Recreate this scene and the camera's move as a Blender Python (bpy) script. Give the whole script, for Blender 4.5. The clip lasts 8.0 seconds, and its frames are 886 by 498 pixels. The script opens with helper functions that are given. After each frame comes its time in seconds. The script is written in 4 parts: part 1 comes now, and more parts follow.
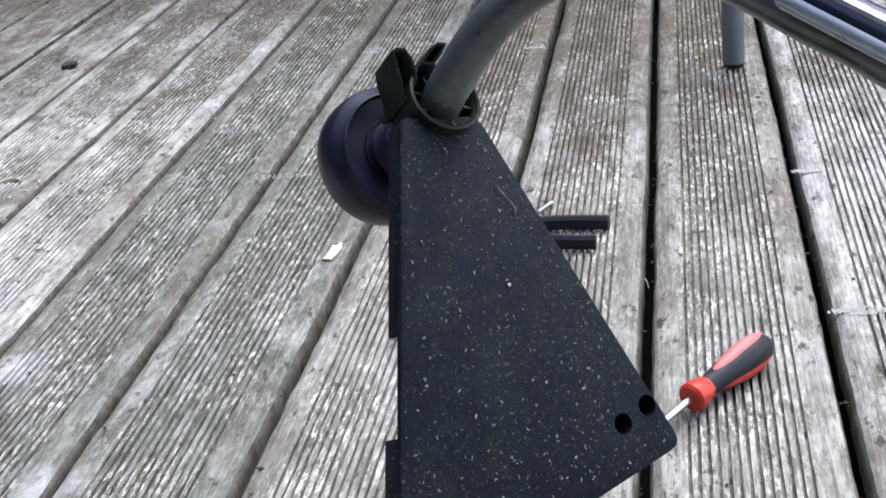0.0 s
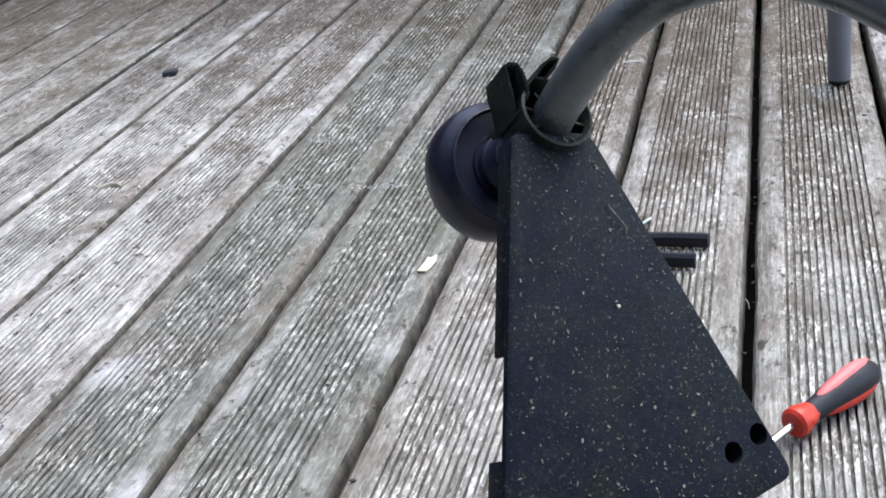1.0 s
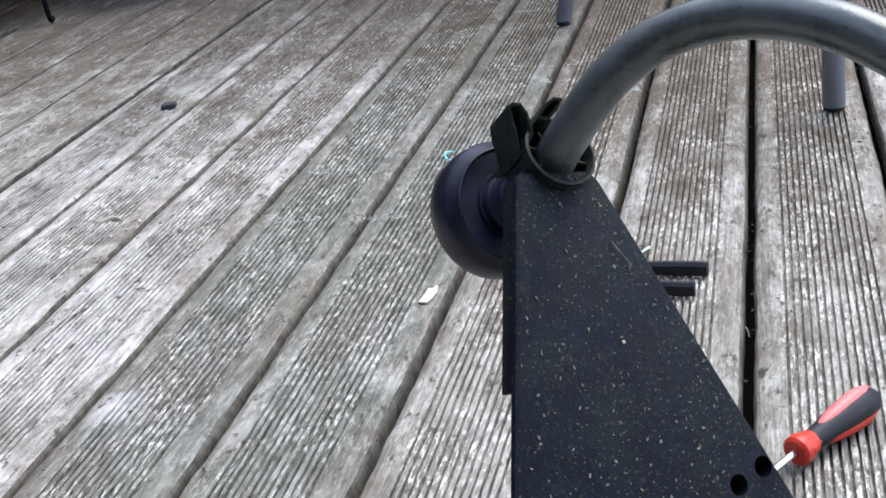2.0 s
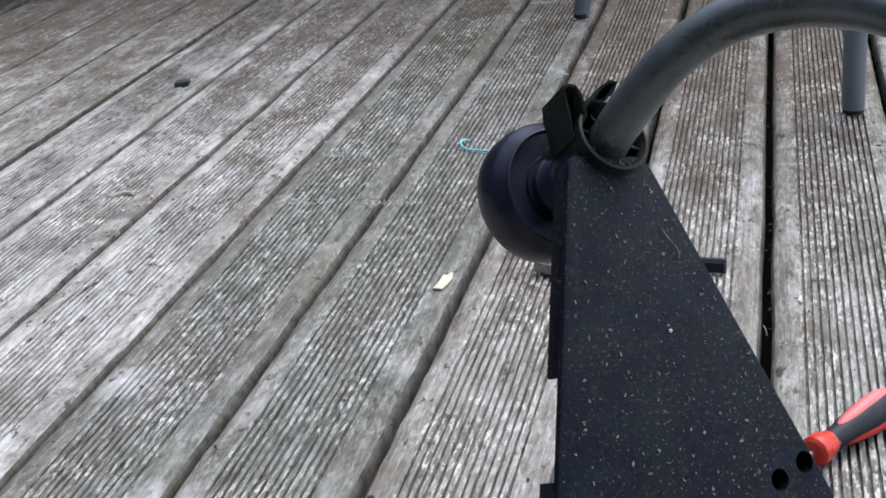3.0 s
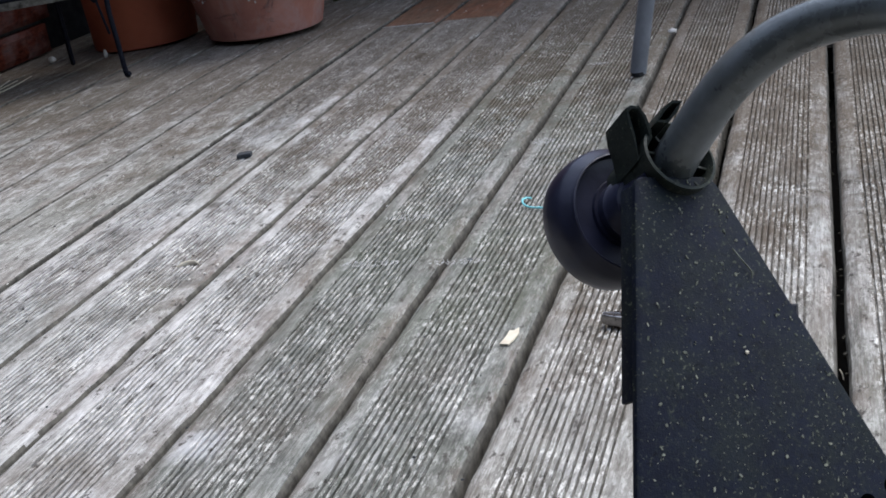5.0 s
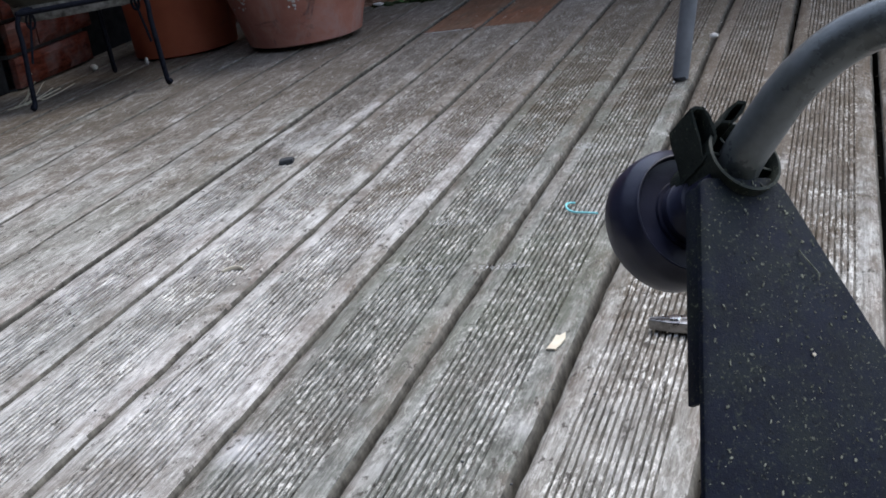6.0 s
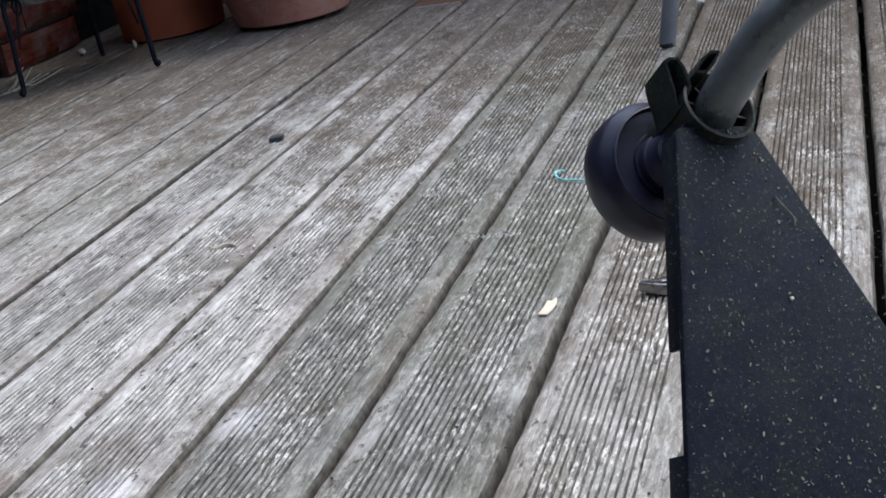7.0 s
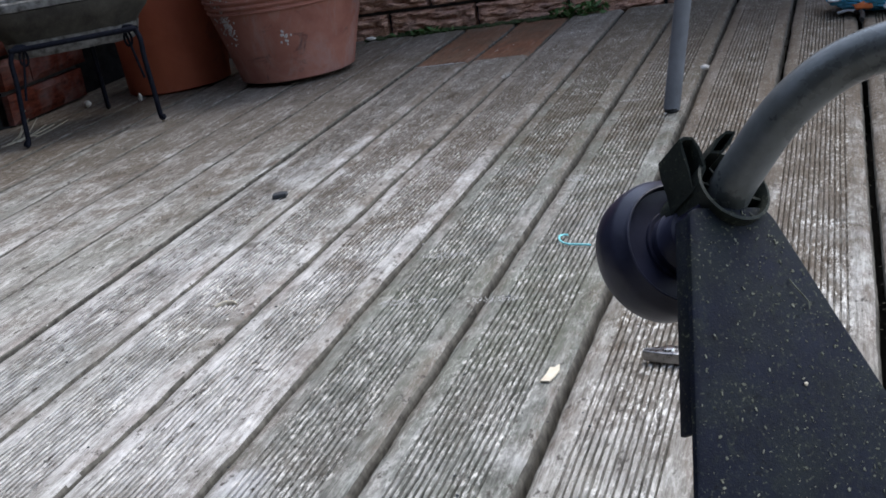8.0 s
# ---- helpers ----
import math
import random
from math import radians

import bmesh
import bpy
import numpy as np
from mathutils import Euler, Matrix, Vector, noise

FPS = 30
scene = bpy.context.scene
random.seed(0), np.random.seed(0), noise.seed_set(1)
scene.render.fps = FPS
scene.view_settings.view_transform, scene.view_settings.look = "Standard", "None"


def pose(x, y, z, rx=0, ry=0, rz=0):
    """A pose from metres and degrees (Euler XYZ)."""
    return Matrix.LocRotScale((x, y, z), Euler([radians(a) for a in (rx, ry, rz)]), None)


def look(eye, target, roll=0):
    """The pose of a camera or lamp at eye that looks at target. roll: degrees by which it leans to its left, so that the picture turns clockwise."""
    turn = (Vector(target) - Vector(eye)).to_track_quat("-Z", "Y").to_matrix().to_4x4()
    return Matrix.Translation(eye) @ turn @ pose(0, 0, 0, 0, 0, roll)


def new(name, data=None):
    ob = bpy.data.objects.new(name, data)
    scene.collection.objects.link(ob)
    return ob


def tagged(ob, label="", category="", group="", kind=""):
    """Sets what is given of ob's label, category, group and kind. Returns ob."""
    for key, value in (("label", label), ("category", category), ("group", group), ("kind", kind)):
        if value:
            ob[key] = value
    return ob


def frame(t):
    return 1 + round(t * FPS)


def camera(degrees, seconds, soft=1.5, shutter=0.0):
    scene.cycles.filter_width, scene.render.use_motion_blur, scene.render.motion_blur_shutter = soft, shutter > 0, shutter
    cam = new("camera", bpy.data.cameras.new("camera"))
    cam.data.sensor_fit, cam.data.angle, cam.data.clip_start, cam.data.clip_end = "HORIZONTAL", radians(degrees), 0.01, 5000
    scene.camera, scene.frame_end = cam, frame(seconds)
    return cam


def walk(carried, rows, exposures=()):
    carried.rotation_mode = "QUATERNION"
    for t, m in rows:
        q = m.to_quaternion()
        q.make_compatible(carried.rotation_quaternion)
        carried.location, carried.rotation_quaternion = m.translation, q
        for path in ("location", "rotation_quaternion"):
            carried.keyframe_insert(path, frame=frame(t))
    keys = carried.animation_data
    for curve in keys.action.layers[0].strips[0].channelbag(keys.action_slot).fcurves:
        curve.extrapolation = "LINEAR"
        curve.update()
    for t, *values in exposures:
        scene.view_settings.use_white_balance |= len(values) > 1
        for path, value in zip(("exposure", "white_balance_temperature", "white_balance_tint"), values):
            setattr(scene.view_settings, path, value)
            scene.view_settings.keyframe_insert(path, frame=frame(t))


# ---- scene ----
cam = camera(38.00, 8.0, 1.7)
# seconds, eye x y z, heading, pitch, roll
ROWS = [
    (0, 0.0430, -0.9657, 0.4613, -12.100, -24.933, -7.594),
    (0.5, 0.0411, -0.9652, 0.4593, -14.208, -24.846, -8.367),
    (1, 0.0344, -0.9587, 0.4609, -16.254, -23.939, -7.981),
    (1.2, 0.0351, -0.9579, 0.4642, -16.184, -22.982, -7.937),
    (2.3, 0.0290, -0.9644, 0.4679, -15.826, -22.702, -8.545),
    (2.5, 0.0214, -0.9609, 0.4680, -15.679, -21.667, -7.756),
    (3, 0.0141, -0.9638, 0.4639, -15.759, -23.213, -6.195),
    (3.5, 0.0107, -0.9634, 0.4612, -16.749, -22.454, -7.574),
    (4, 0.0074, -0.9666, 0.4564, -17.528, -20.973, -7.941),
    (4.5, 0.0067, -0.9657, 0.4497, -17.524, -20.324, -6.696),
    (5, 0.0112, -0.9653, 0.4478, -18.276, -19.576, -8.986),
    (5.2, 0.0099, -0.9676, 0.4502, -18.843, -19.259, -9.204),
    (6.3, 0.0006, -0.9678, 0.4468, -20.325, -18.848, -9.986),
    (6.5, 0.0049, -0.9711, 0.4502, -20.416, -18.173, -10.325),
    (7, 0.0077, -0.9743, 0.4416, -19.843, -20.041, -11.168),
    (7.5, 0.0068, -0.9690, 0.4502, -18.267, -17.547, -9.549),
    (8, 0.0030, -0.9675, 0.4469, -19.338, -17.619, -9.867),
]


def heading(x, y, z, yaw, pitch, roll):
    a, b = radians(yaw), radians(pitch)
    return look((x, y, z), (x + math.sin(a) * math.cos(b), y + math.cos(a) * math.cos(b), z + math.sin(b)), roll)


walk(cam, [(t, heading(*row)) for t, *row in ROWS], [(0, 1.96), (2.6, 1.97), (3.1, 1.63), (8, 1.68)])


# ---- world, sun, exposure ----
world = bpy.data.worlds.new("overcast")
scene.world = world
world.use_nodes = True
wn = world.node_tree.nodes
sky = wn.new("ShaderNodeTexSky")
sky.sky_type = "NISHITA"
sky.sun_disc = False
sky.sun_elevation = radians(48)
sky.sun_rotation = radians(30)
sky.dust_density = 1.0
wn["Background"].inputs["Strength"].default_value = 0.15
grey_sky = wn.new("ShaderNodeHueSaturation")
grey_sky.inputs["Saturation"].default_value = 0.70
world.node_tree.links.new(sky.outputs["Color"], grey_sky.inputs["Color"])
world.node_tree.links.new(grey_sky.outputs["Color"], wn["Background"].inputs["Color"])
sun = new("sun", bpy.data.lights.new("sun", "SUN"))
sun.data.energy = 0.8
sun.data.angle = radians(40)
sun.data.color = (1.0, 0.98, 0.96)
sun.matrix_world = look((0.9, 1.5, 3.2), (0, 0, 0))


# ---- materials ----
def mat(name, rough=0.6, metal=0.0):
    m = bpy.data.materials.new(name)
    m.use_nodes = True
    b = m.node_tree.nodes["Principled BSDF"]
    b.inputs["Roughness"].default_value = rough
    b.inputs["Specular IOR Level"].default_value = 0.35
    b.inputs["Metallic"].default_value = metal
    return m, m.node_tree, b


def coords(nt, scale=(1, 1, 1), kind="Object", shift=True):
    tc = nt.nodes.new("ShaderNodeTexCoord")
    mp = nt.nodes.new("ShaderNodeMapping")
    mp.inputs["Scale"].default_value = scale
    nt.links.new(tc.outputs[kind], mp.inputs["Vector"])
    if shift:
        oi = nt.nodes.new("ShaderNodeObjectInfo")
        mul = nt.nodes.new("ShaderNodeMath")
        mul.operation = "MULTIPLY"
        mul.inputs[1].default_value = 37.0
        nt.links.new(oi.outputs["Random"], mul.inputs[0])
        nt.links.new(mul.outputs[0], mp.inputs["Location"])
    return mp.outputs["Vector"]


def tex(nt, vec, scale, detail=4.0, rough=0.6, dist=0.0):
    n = nt.nodes.new("ShaderNodeTexNoise")
    n.inputs["Scale"].default_value = scale
    n.inputs["Detail"].default_value = detail
    n.inputs["Roughness"].default_value = rough
    n.inputs["Distortion"].default_value = dist
    nt.links.new(vec, n.inputs["Vector"])
    return n.outputs["Fac"]


def ramp(nt, fac, stops):
    n = nt.nodes.new("ShaderNodeValToRGB")
    e = n.color_ramp.elements
    while len(e) < len(stops):
        e.new(0.5)
    for el, (p, c) in zip(e, stops):
        el.position = p
        el.color = (*c, 1) if len(c) == 3 else c
    nt.links.new(fac, n.inputs["Fac"])
    return n.outputs["Color"]


def grey(v):
    return (v, v, v)


def mix(nt, fac, a, b, mode="MIX"):
    n = nt.nodes.new("ShaderNodeMix")
    n.data_type = "RGBA"
    n.blend_type = mode
    for sock, val in ((n.inputs[0], fac), (n.inputs[6], a), (n.inputs[7], b)):
        if isinstance(val, (int, float)):
            sock.default_value = val
        elif isinstance(val, tuple):
            sock.default_value = (*val, 1)
        else:
            nt.links.new(val, sock)
    return n.outputs[2]


def bump(nt, b, height, strength=0.3, dist=0.001):
    n = nt.nodes.new("ShaderNodeBump")
    n.inputs["Strength"].default_value = strength
    n.inputs["Distance"].default_value = dist
    nt.links.new(height, n.inputs["Height"])
    nt.links.new(n.outputs["Normal"], b.inputs["Normal"])


PATCHES = ((-0.474, -0.176, 0.044), (-0.376, -0.326, 0.042), (-0.537, -0.264, 0.028))


SMUDGES = ((-0.930, 0.567, 0.045), (-0.740, 0.425, 0.020), (-0.651, 0.862, 0.045), (-0.892, 0.841, 0.040))


def wood_material(name, tones, algae, stain, worn=1.0, damp=1.0, wetter=0.0, streaky=0.3):
    """Weathered softwood: grey fibres along y, worn pale streaks, algae, brown blotches and damp dirt."""
    m, nt, b = mat(name, 0.72)
    b.inputs["Specular IOR Level"].default_value = 0.2
    v = coords(nt)
    place = nt.nodes.new("ShaderNodeNewGeometry").outputs["Position"]
    fibre = tex(nt, coords(nt, (1, 0.04, 1)), 480, 5, 0.7)
    c = ramp(nt, fibre, [(0.30, tones[0]), (0.5, tones[1]), (0.70, tones[2])])
    streak = tex(nt, coords(nt, (1, 0.09, 1)), 150, 5, 0.7)
    c = mix(nt, ramp(nt, streak, [(0.36, grey(0.40)), (0.50, grey(0))]), c, tones[0])
    blotch = tex(nt, coords(nt, (1, 0.28, 1)), 60, 7, 0.78, 0.3)
    c = mix(nt, ramp(nt, blotch, [(0.36, grey(0.70)), (0.50, grey(0))]), c, tuple(0.9 * k for k in tones[0]))
    c = mix(nt, ramp(nt, blotch, [(0.52, grey(0)), (0.66, grey(0.55 * worn))]), c, tuple(1.25 * k for k in tones[2]))
    pale = tex(nt, coords(nt, (1, 0.4, 1)), 17, 6, 0.72, 0.8)
    c = mix(nt, ramp(nt, pale, [(0.54, grey(0)), (0.66, grey(0.50 * worn))]), c, (0.54, 0.525, 0.505))
    big = tex(nt, coords(nt, (1, 0.55, 1)), 9, 7, 0.68, 0.6)
    c = mix(nt, ramp(nt, big, [(0.47, grey(0)), (0.62, grey(stain))]), c, (0.118, 0.088, 0.064))
    alg = tex(nt, place, 3.2, 6, 0.68)
    c = mix(nt, ramp(nt, alg, [(0.42, grey(0)), (0.62, grey(algae))]), c, (0.112, 0.122, 0.090))
    # grey-black mould in ragged clouds, drawn out along the grain
    mould = tex(nt, coords(nt, (1, 0.30, 1)), 24, 7, 0.8, 0.5)
    c = mix(nt, ramp(nt, mould, [(0.53, grey(0)), (0.66, grey(0.62))]), c, (0.062, 0.060, 0.050))
    for px, py, size in SMUDGES:
        away = nt.nodes.new("ShaderNodeVectorMath")
        away.operation = "DISTANCE"
        away.inputs[1].default_value = (px, py, 0)
        nt.links.new(place, away.inputs[0])
        smut = nt.nodes.new("ShaderNodeMath")
        smut.operation = "MULTIPLY_ADD"
        smut.inputs[1].default_value = -0.6 / size
        nt.links.new(away.outputs["Value"], smut.inputs[0])
        nt.links.new(mould, smut.inputs[2])
        c = mix(nt, ramp(nt, smut.outputs[0], [(0.08, grey(0)), (0.40, grey(0.75))]), c, (0.075, 0.066, 0.055))
    # pale scoured patches
    ragged = tex(nt, coords(nt, (1, 0.4, 1)), 120, 6, 0.8)
    for px, py, size in PATCHES:
        gone = nt.nodes.new("ShaderNodeVectorMath")
        gone.operation = "DISTANCE"
        gone.inputs[1].default_value = (px, py, 0)
        nt.links.new(place, gone.inputs[0])
        spot = nt.nodes.new("ShaderNodeMath")
        spot.operation = "MULTIPLY_ADD"
        spot.inputs[1].default_value = -0.6 / size
        nt.links.new(gone.outputs["Value"], spot.inputs[0])
        nt.links.new(ragged, spot.inputs[2])
        c = mix(nt, ramp(nt, spot.outputs[0], [(0.04, grey(0)), (0.40, grey(0.58))]), c, (0.60, 0.59, 0.60))
    # the grooved middle of a board holds dirt and has worn ridges, the margins are plainer
    own = nt.nodes.new("ShaderNodeTexCoord")
    cross = nt.nodes.new("ShaderNodeSeparateXYZ")
    nt.links.new(own.outputs["Object"], cross.inputs[0])
    off = nt.nodes.new("ShaderNodeMath")
    off.operation = "ABSOLUTE"
    nt.links.new(cross.outputs["X"], off.inputs[0])
    middle = nt.nodes.new("ShaderNodeMapRange")
    middle.inputs["From Min"].default_value, middle.inputs["From Max"].default_value = 0.041, 0.037
    nt.links.new(off.outputs[0], middle.inputs["Value"])
    # rusty tannin stain along the rounded edges
    rim = nt.nodes.new("ShaderNodeMapRange")
    rim.inputs["From Min"].default_value, rim.inputs["From Max"].default_value = 0.043, 0.057
    nt.links.new(off.outputs[0], rim.inputs["Value"])
    tannin = ramp(nt, tex(nt, coords(nt, (1, 0.35, 1)), 30, 5, 0.7), [(0.46, grey(0)), (0.62, grey(0.45))])
    c = mix(nt, mix(nt, 1.0, tannin, rim.outputs[0], "MULTIPLY"), c, (0.150, 0.100, 0.078))
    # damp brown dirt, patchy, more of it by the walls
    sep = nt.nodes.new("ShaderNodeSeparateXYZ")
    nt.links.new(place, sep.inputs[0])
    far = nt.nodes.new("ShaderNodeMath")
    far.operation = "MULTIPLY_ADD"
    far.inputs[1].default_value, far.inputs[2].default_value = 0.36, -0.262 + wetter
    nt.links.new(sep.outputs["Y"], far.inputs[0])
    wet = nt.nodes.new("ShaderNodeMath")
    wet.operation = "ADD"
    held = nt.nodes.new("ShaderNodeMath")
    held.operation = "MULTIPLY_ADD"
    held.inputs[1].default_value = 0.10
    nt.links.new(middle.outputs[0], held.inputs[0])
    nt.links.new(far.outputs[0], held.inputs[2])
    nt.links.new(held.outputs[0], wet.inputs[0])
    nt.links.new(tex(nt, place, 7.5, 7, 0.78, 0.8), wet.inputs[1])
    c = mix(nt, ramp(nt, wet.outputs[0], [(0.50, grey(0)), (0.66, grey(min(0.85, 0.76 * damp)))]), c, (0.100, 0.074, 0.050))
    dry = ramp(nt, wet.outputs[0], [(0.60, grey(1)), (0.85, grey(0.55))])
    grain = tex(nt, coords(nt, (1, 0.10, 1)), 85, 6, 0.8, 0.2)
    c = mix(nt, ramp(nt, grain, [(0.36, grey(0.85 * streaky)), (0.47, grey(0))]), c, (0.045, 0.038, 0.031))
    c = mix(nt, mix(nt, 1.0, ramp(nt, grain, [(0.55, grey(0)), (0.65, grey(0.80 * streaky))]), dry, "MULTIPLY"), c, (0.66, 0.64, 0.61))
    # pale flecks: worn ridge fibres, and also small glints painted as colour
    fleck = tex(nt, coords(nt, (1, 0.25, 1)), 330, 4, 0.75)
    amount = mix(nt, middle.outputs[0], grey(0.34), grey(1.0))
    rubbed = ramp(nt, tex(nt, coords(nt, (1, 0.8, 1)), 26, 5, 0.75), [(0.42, grey(0.12)), (0.60, grey(1))])
    amount = mix(nt, 1.0, mix(nt, 1.0, amount, rubbed, "MULTIPLY"), dry, "MULTIPLY")
    c = mix(nt, mix(nt, 1.0, ramp(nt, fleck, [(0.50, grey(0)), (0.58, grey(0.92 * worn))]), amount, "MULTIPLY"), c, (0.72, 0.70, 0.645))
    dark = tex(nt, coords(nt, (1, 0.5, 1)), 95, 4, 0.7)
    c = mix(nt, ramp(nt, dark, [(0.33, grey(0.9)), (0.41, grey(0))]), c, (0.050, 0.042, 0.035))
    nt.links.new(c, b.inputs["Base Color"])
    nt.links.new(ramp(nt, big, [(0.3, grey(0.52)), (0.7, grey(0.85))]), b.inputs["Roughness"])
    bump(nt, b, mix(nt, 0.6, fibre, blotch), 0.9, 0.0020)
    return m


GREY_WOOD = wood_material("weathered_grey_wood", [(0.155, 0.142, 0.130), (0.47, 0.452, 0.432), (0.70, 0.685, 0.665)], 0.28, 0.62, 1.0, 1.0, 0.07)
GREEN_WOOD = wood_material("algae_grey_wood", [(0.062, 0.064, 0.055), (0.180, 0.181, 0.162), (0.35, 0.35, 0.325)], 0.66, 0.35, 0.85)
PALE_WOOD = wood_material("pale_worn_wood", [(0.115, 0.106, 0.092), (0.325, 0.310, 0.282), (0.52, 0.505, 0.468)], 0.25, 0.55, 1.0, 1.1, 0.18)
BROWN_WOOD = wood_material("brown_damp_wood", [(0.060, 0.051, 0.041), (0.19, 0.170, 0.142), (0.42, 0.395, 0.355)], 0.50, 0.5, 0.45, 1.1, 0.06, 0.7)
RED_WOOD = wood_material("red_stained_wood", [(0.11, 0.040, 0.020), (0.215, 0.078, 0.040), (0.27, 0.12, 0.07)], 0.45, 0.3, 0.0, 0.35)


def stretched(name, dark, light, scale, rough=0.9, depth=0.006):
    """A split brick face: rough striations along the course."""
    m, nt, b = mat(name, rough)
    b.inputs["Specular IOR Level"].default_value = 0.15
    a = tex(nt, coords(nt, (1, 1, 3.2)), scale, 6, 0.75, 0.3)
    # crevice shade and ridge highlights go into the colour, following the bump
    c = ramp(nt, a, [(0.34, tuple(0.35 * k for k in dark)), (0.44, dark), (0.68, light)])
    g = tex(nt, coords(nt), scale * 0.3, 3, 0.6)
    c = mix(nt, ramp(nt, g, [(0.45, grey(0)), (0.7, grey(0.45))]), c, (0.24, 0.19, 0.19))
    nt.links.new(c, b.inputs["Base Color"])
    bump(nt, b, a, 1.0, depth)
    return m


def clay(name, dark, light, soot, bloom):
    """Fired clay with soot smudges and a pale mineral film."""
    m, nt, b = mat(name, 0.7)
    v = coords(nt)
    b.inputs["Specular IOR Level"].default_value = 0.2
    c = ramp(nt, tex(nt, v, 7, 5, 0.65, 0.4), [(0.32, dark), (0.68, light)])
    c = mix(nt, ramp(nt, tex(nt, v, 17, 5, 0.7, 0.6), [(0.58, grey(0)), (0.70, grey(soot))]), c, (0.055, 0.040, 0.036))
    c = mix(nt, ramp(nt, tex(nt, coords(nt, (1, 1, 0.4)), 11, 6, 0.75, 0.5), [(0.54, grey(0)), (0.72, grey(bloom))]), c, (0.36, 0.31, 0.30))
    nt.links.new(c, b.inputs["Base Color"])
    bump(nt, b, tex(nt, v, 160, 4, 0.7), 0.35, 0.001)
    return m


def plain(name, dark, light, rough, metal=0.0, scale=60, height=0.2, coat=0.0, depth=0.0006):
    m, nt, b = mat(name, rough, metal)
    v = coords(nt)
    a = tex(nt, v, scale, 5, 0.65)
    c = ramp(nt, a, [(0.3, dark), (0.7, light)])
    nt.links.new(c, b.inputs["Base Color"])
    f = tex(nt, v, scale * 9, 3, 0.6)
    nt.links.new(ramp(nt, a, [(0.25, grey(max(0.05, rough - 0.12))), (0.75, grey(min(1, rough + 0.12)))]), b.inputs["Roughness"])
    b.inputs["Coat Weight"].default_value = coat
    bump(nt, b, f, height, depth)
    return m


def speckled(name, base, rough, grime=1.0):
    """Dull black plastic: dust film, green-grey smears of dried sap and fine clipping dust."""
    m, nt, b = mat(name, rough)
    v = coords(nt)
    c = ramp(nt, tex(nt, v, 55, 5, 0.7), [(0.3, tuple(0.7 * k for k in base)), (0.75, tuple(1.5 * k for k in base))])
    cloud = tex(nt, v, 30, 5, 0.7)
    c = mix(nt, ramp(nt, cloud, [(0.45, grey(0)), (0.68, grey(0.75 * grime))]), c, (0.015, 0.020, 0.018))
    smear = tex(nt, v, 210, 5, 0.75, 0.4)
    c = mix(nt, ramp(nt, smear, [(0.53, grey(0)), (0.68, grey(0.85 * grime))]), c, (0.025, 0.031, 0.028))
    pit = tex(nt, v, 330, 3, 0.6)
    c = mix(nt, ramp(nt, pit, [(0.30, grey(0.8)), (0.40, grey(0))]), c, tuple(0.35 * k for k in base))
    nt.links.new(ramp(nt, smear, [(0.3, grey(rough - 0.10)), (0.7, grey(rough + 0.14))]), b.inputs["Roughness"])
    dust = tex(nt, v, 620, 3, 0.6)
    thick = mix(nt, 1.0, ramp(nt, dust, [(0.60, grey(0)), (0.68, grey(0.75 * grime))]), ramp(nt, cloud, [(0.36, grey(0.15)), (0.60, grey(1))]), "MULTIPLY")
    c = mix(nt, thick, c, (0.120, 0.130, 0.090))
    nt.links.new(c, b.inputs["Base Color"])
    b.inputs["Specular IOR Level"].default_value = 0.14
    bump(nt, b, mix(nt, 0.5, tex(nt, v, 1500, 2, 0.6), smear), 0.45, 0.0006)
    return m


# sawn board sides, darkened so the colour carries shade in the gaps
FLANK = plain("gap_shaded_sawn_flank", (0.030, 0.027, 0.022), (0.19, 0.178, 0.150), 0.9, 0, 60, 0.6)
GUARD_PLASTIC = speckled("dull_black_plastic", (0.0052, 0.0076, 0.0175), 0.62)
SPOOL_PLASTIC = plain("smooth_black_plastic", (0.010, 0.0105, 0.020), (0.024, 0.026, 0.052), 0.38, 0, 40, 0.15)
COLLAR_PLASTIC = speckled("mossy_black_plastic", (0.028, 0.033, 0.029), 0.45)
NAVY_PLASTIC = plain("navy_plastic", (0.02, 0.022, 0.05), (0.035, 0.038, 0.08), 0.25, 0, 50, 0.1)
SILVER_PLASTIC = plain("silver_plastic", (0.40, 0.42, 0.48), (0.55, 0.57, 0.63), 0.3, 0.3, 50, 0.1)
SHAFT_PAINT = plain("grey_painted_tube", (0.088, 0.098, 0.093), (0.205, 0.221, 0.232), 0.30, 0.3, 35, 0.2)
LEG_PAINT = plain("grey_powder_coat", (0.16, 0.17, 0.19), (0.22, 0.23, 0.255), 0.45, 0.1, 40, 0.15)
RUBBER = plain("black_rubber", (0.012, 0.012, 0.013), (0.025, 0.025, 0.026), 0.7)
RED_HANDLE = plain("red_plastic", (0.55, 0.035, 0.022), (0.68, 0.06, 0.035), 0.38, 0, 60, 0.1)
PINK_HANDLE = plain("pale_red_plastic", (0.76, 0.15, 0.15), (0.84, 0.22, 0.21), 0.42, 0, 60, 0.1)
GRIP_BLACK = plain("black_grip_rubber", (0.006, 0.007, 0.013), (0.016, 0.017, 0.026), 0.55, 0, 90, 0.2)
STEEL = plain("bright_steel", (0.42, 0.42, 0.43), (0.7, 0.7, 0.7), 0.24, 1.0, 80, 0.1)
PLIER_STEEL = plain("worn_steel", (0.16, 0.15, 0.15), (0.42, 0.41, 0.40), 0.32, 1.0, 120, 0.2)
IRON = plain("black_wrought_iron", (0.006, 0.0065, 0.010), (0.016, 0.017, 0.024), 0.62, 0.1, 120, 0.4)
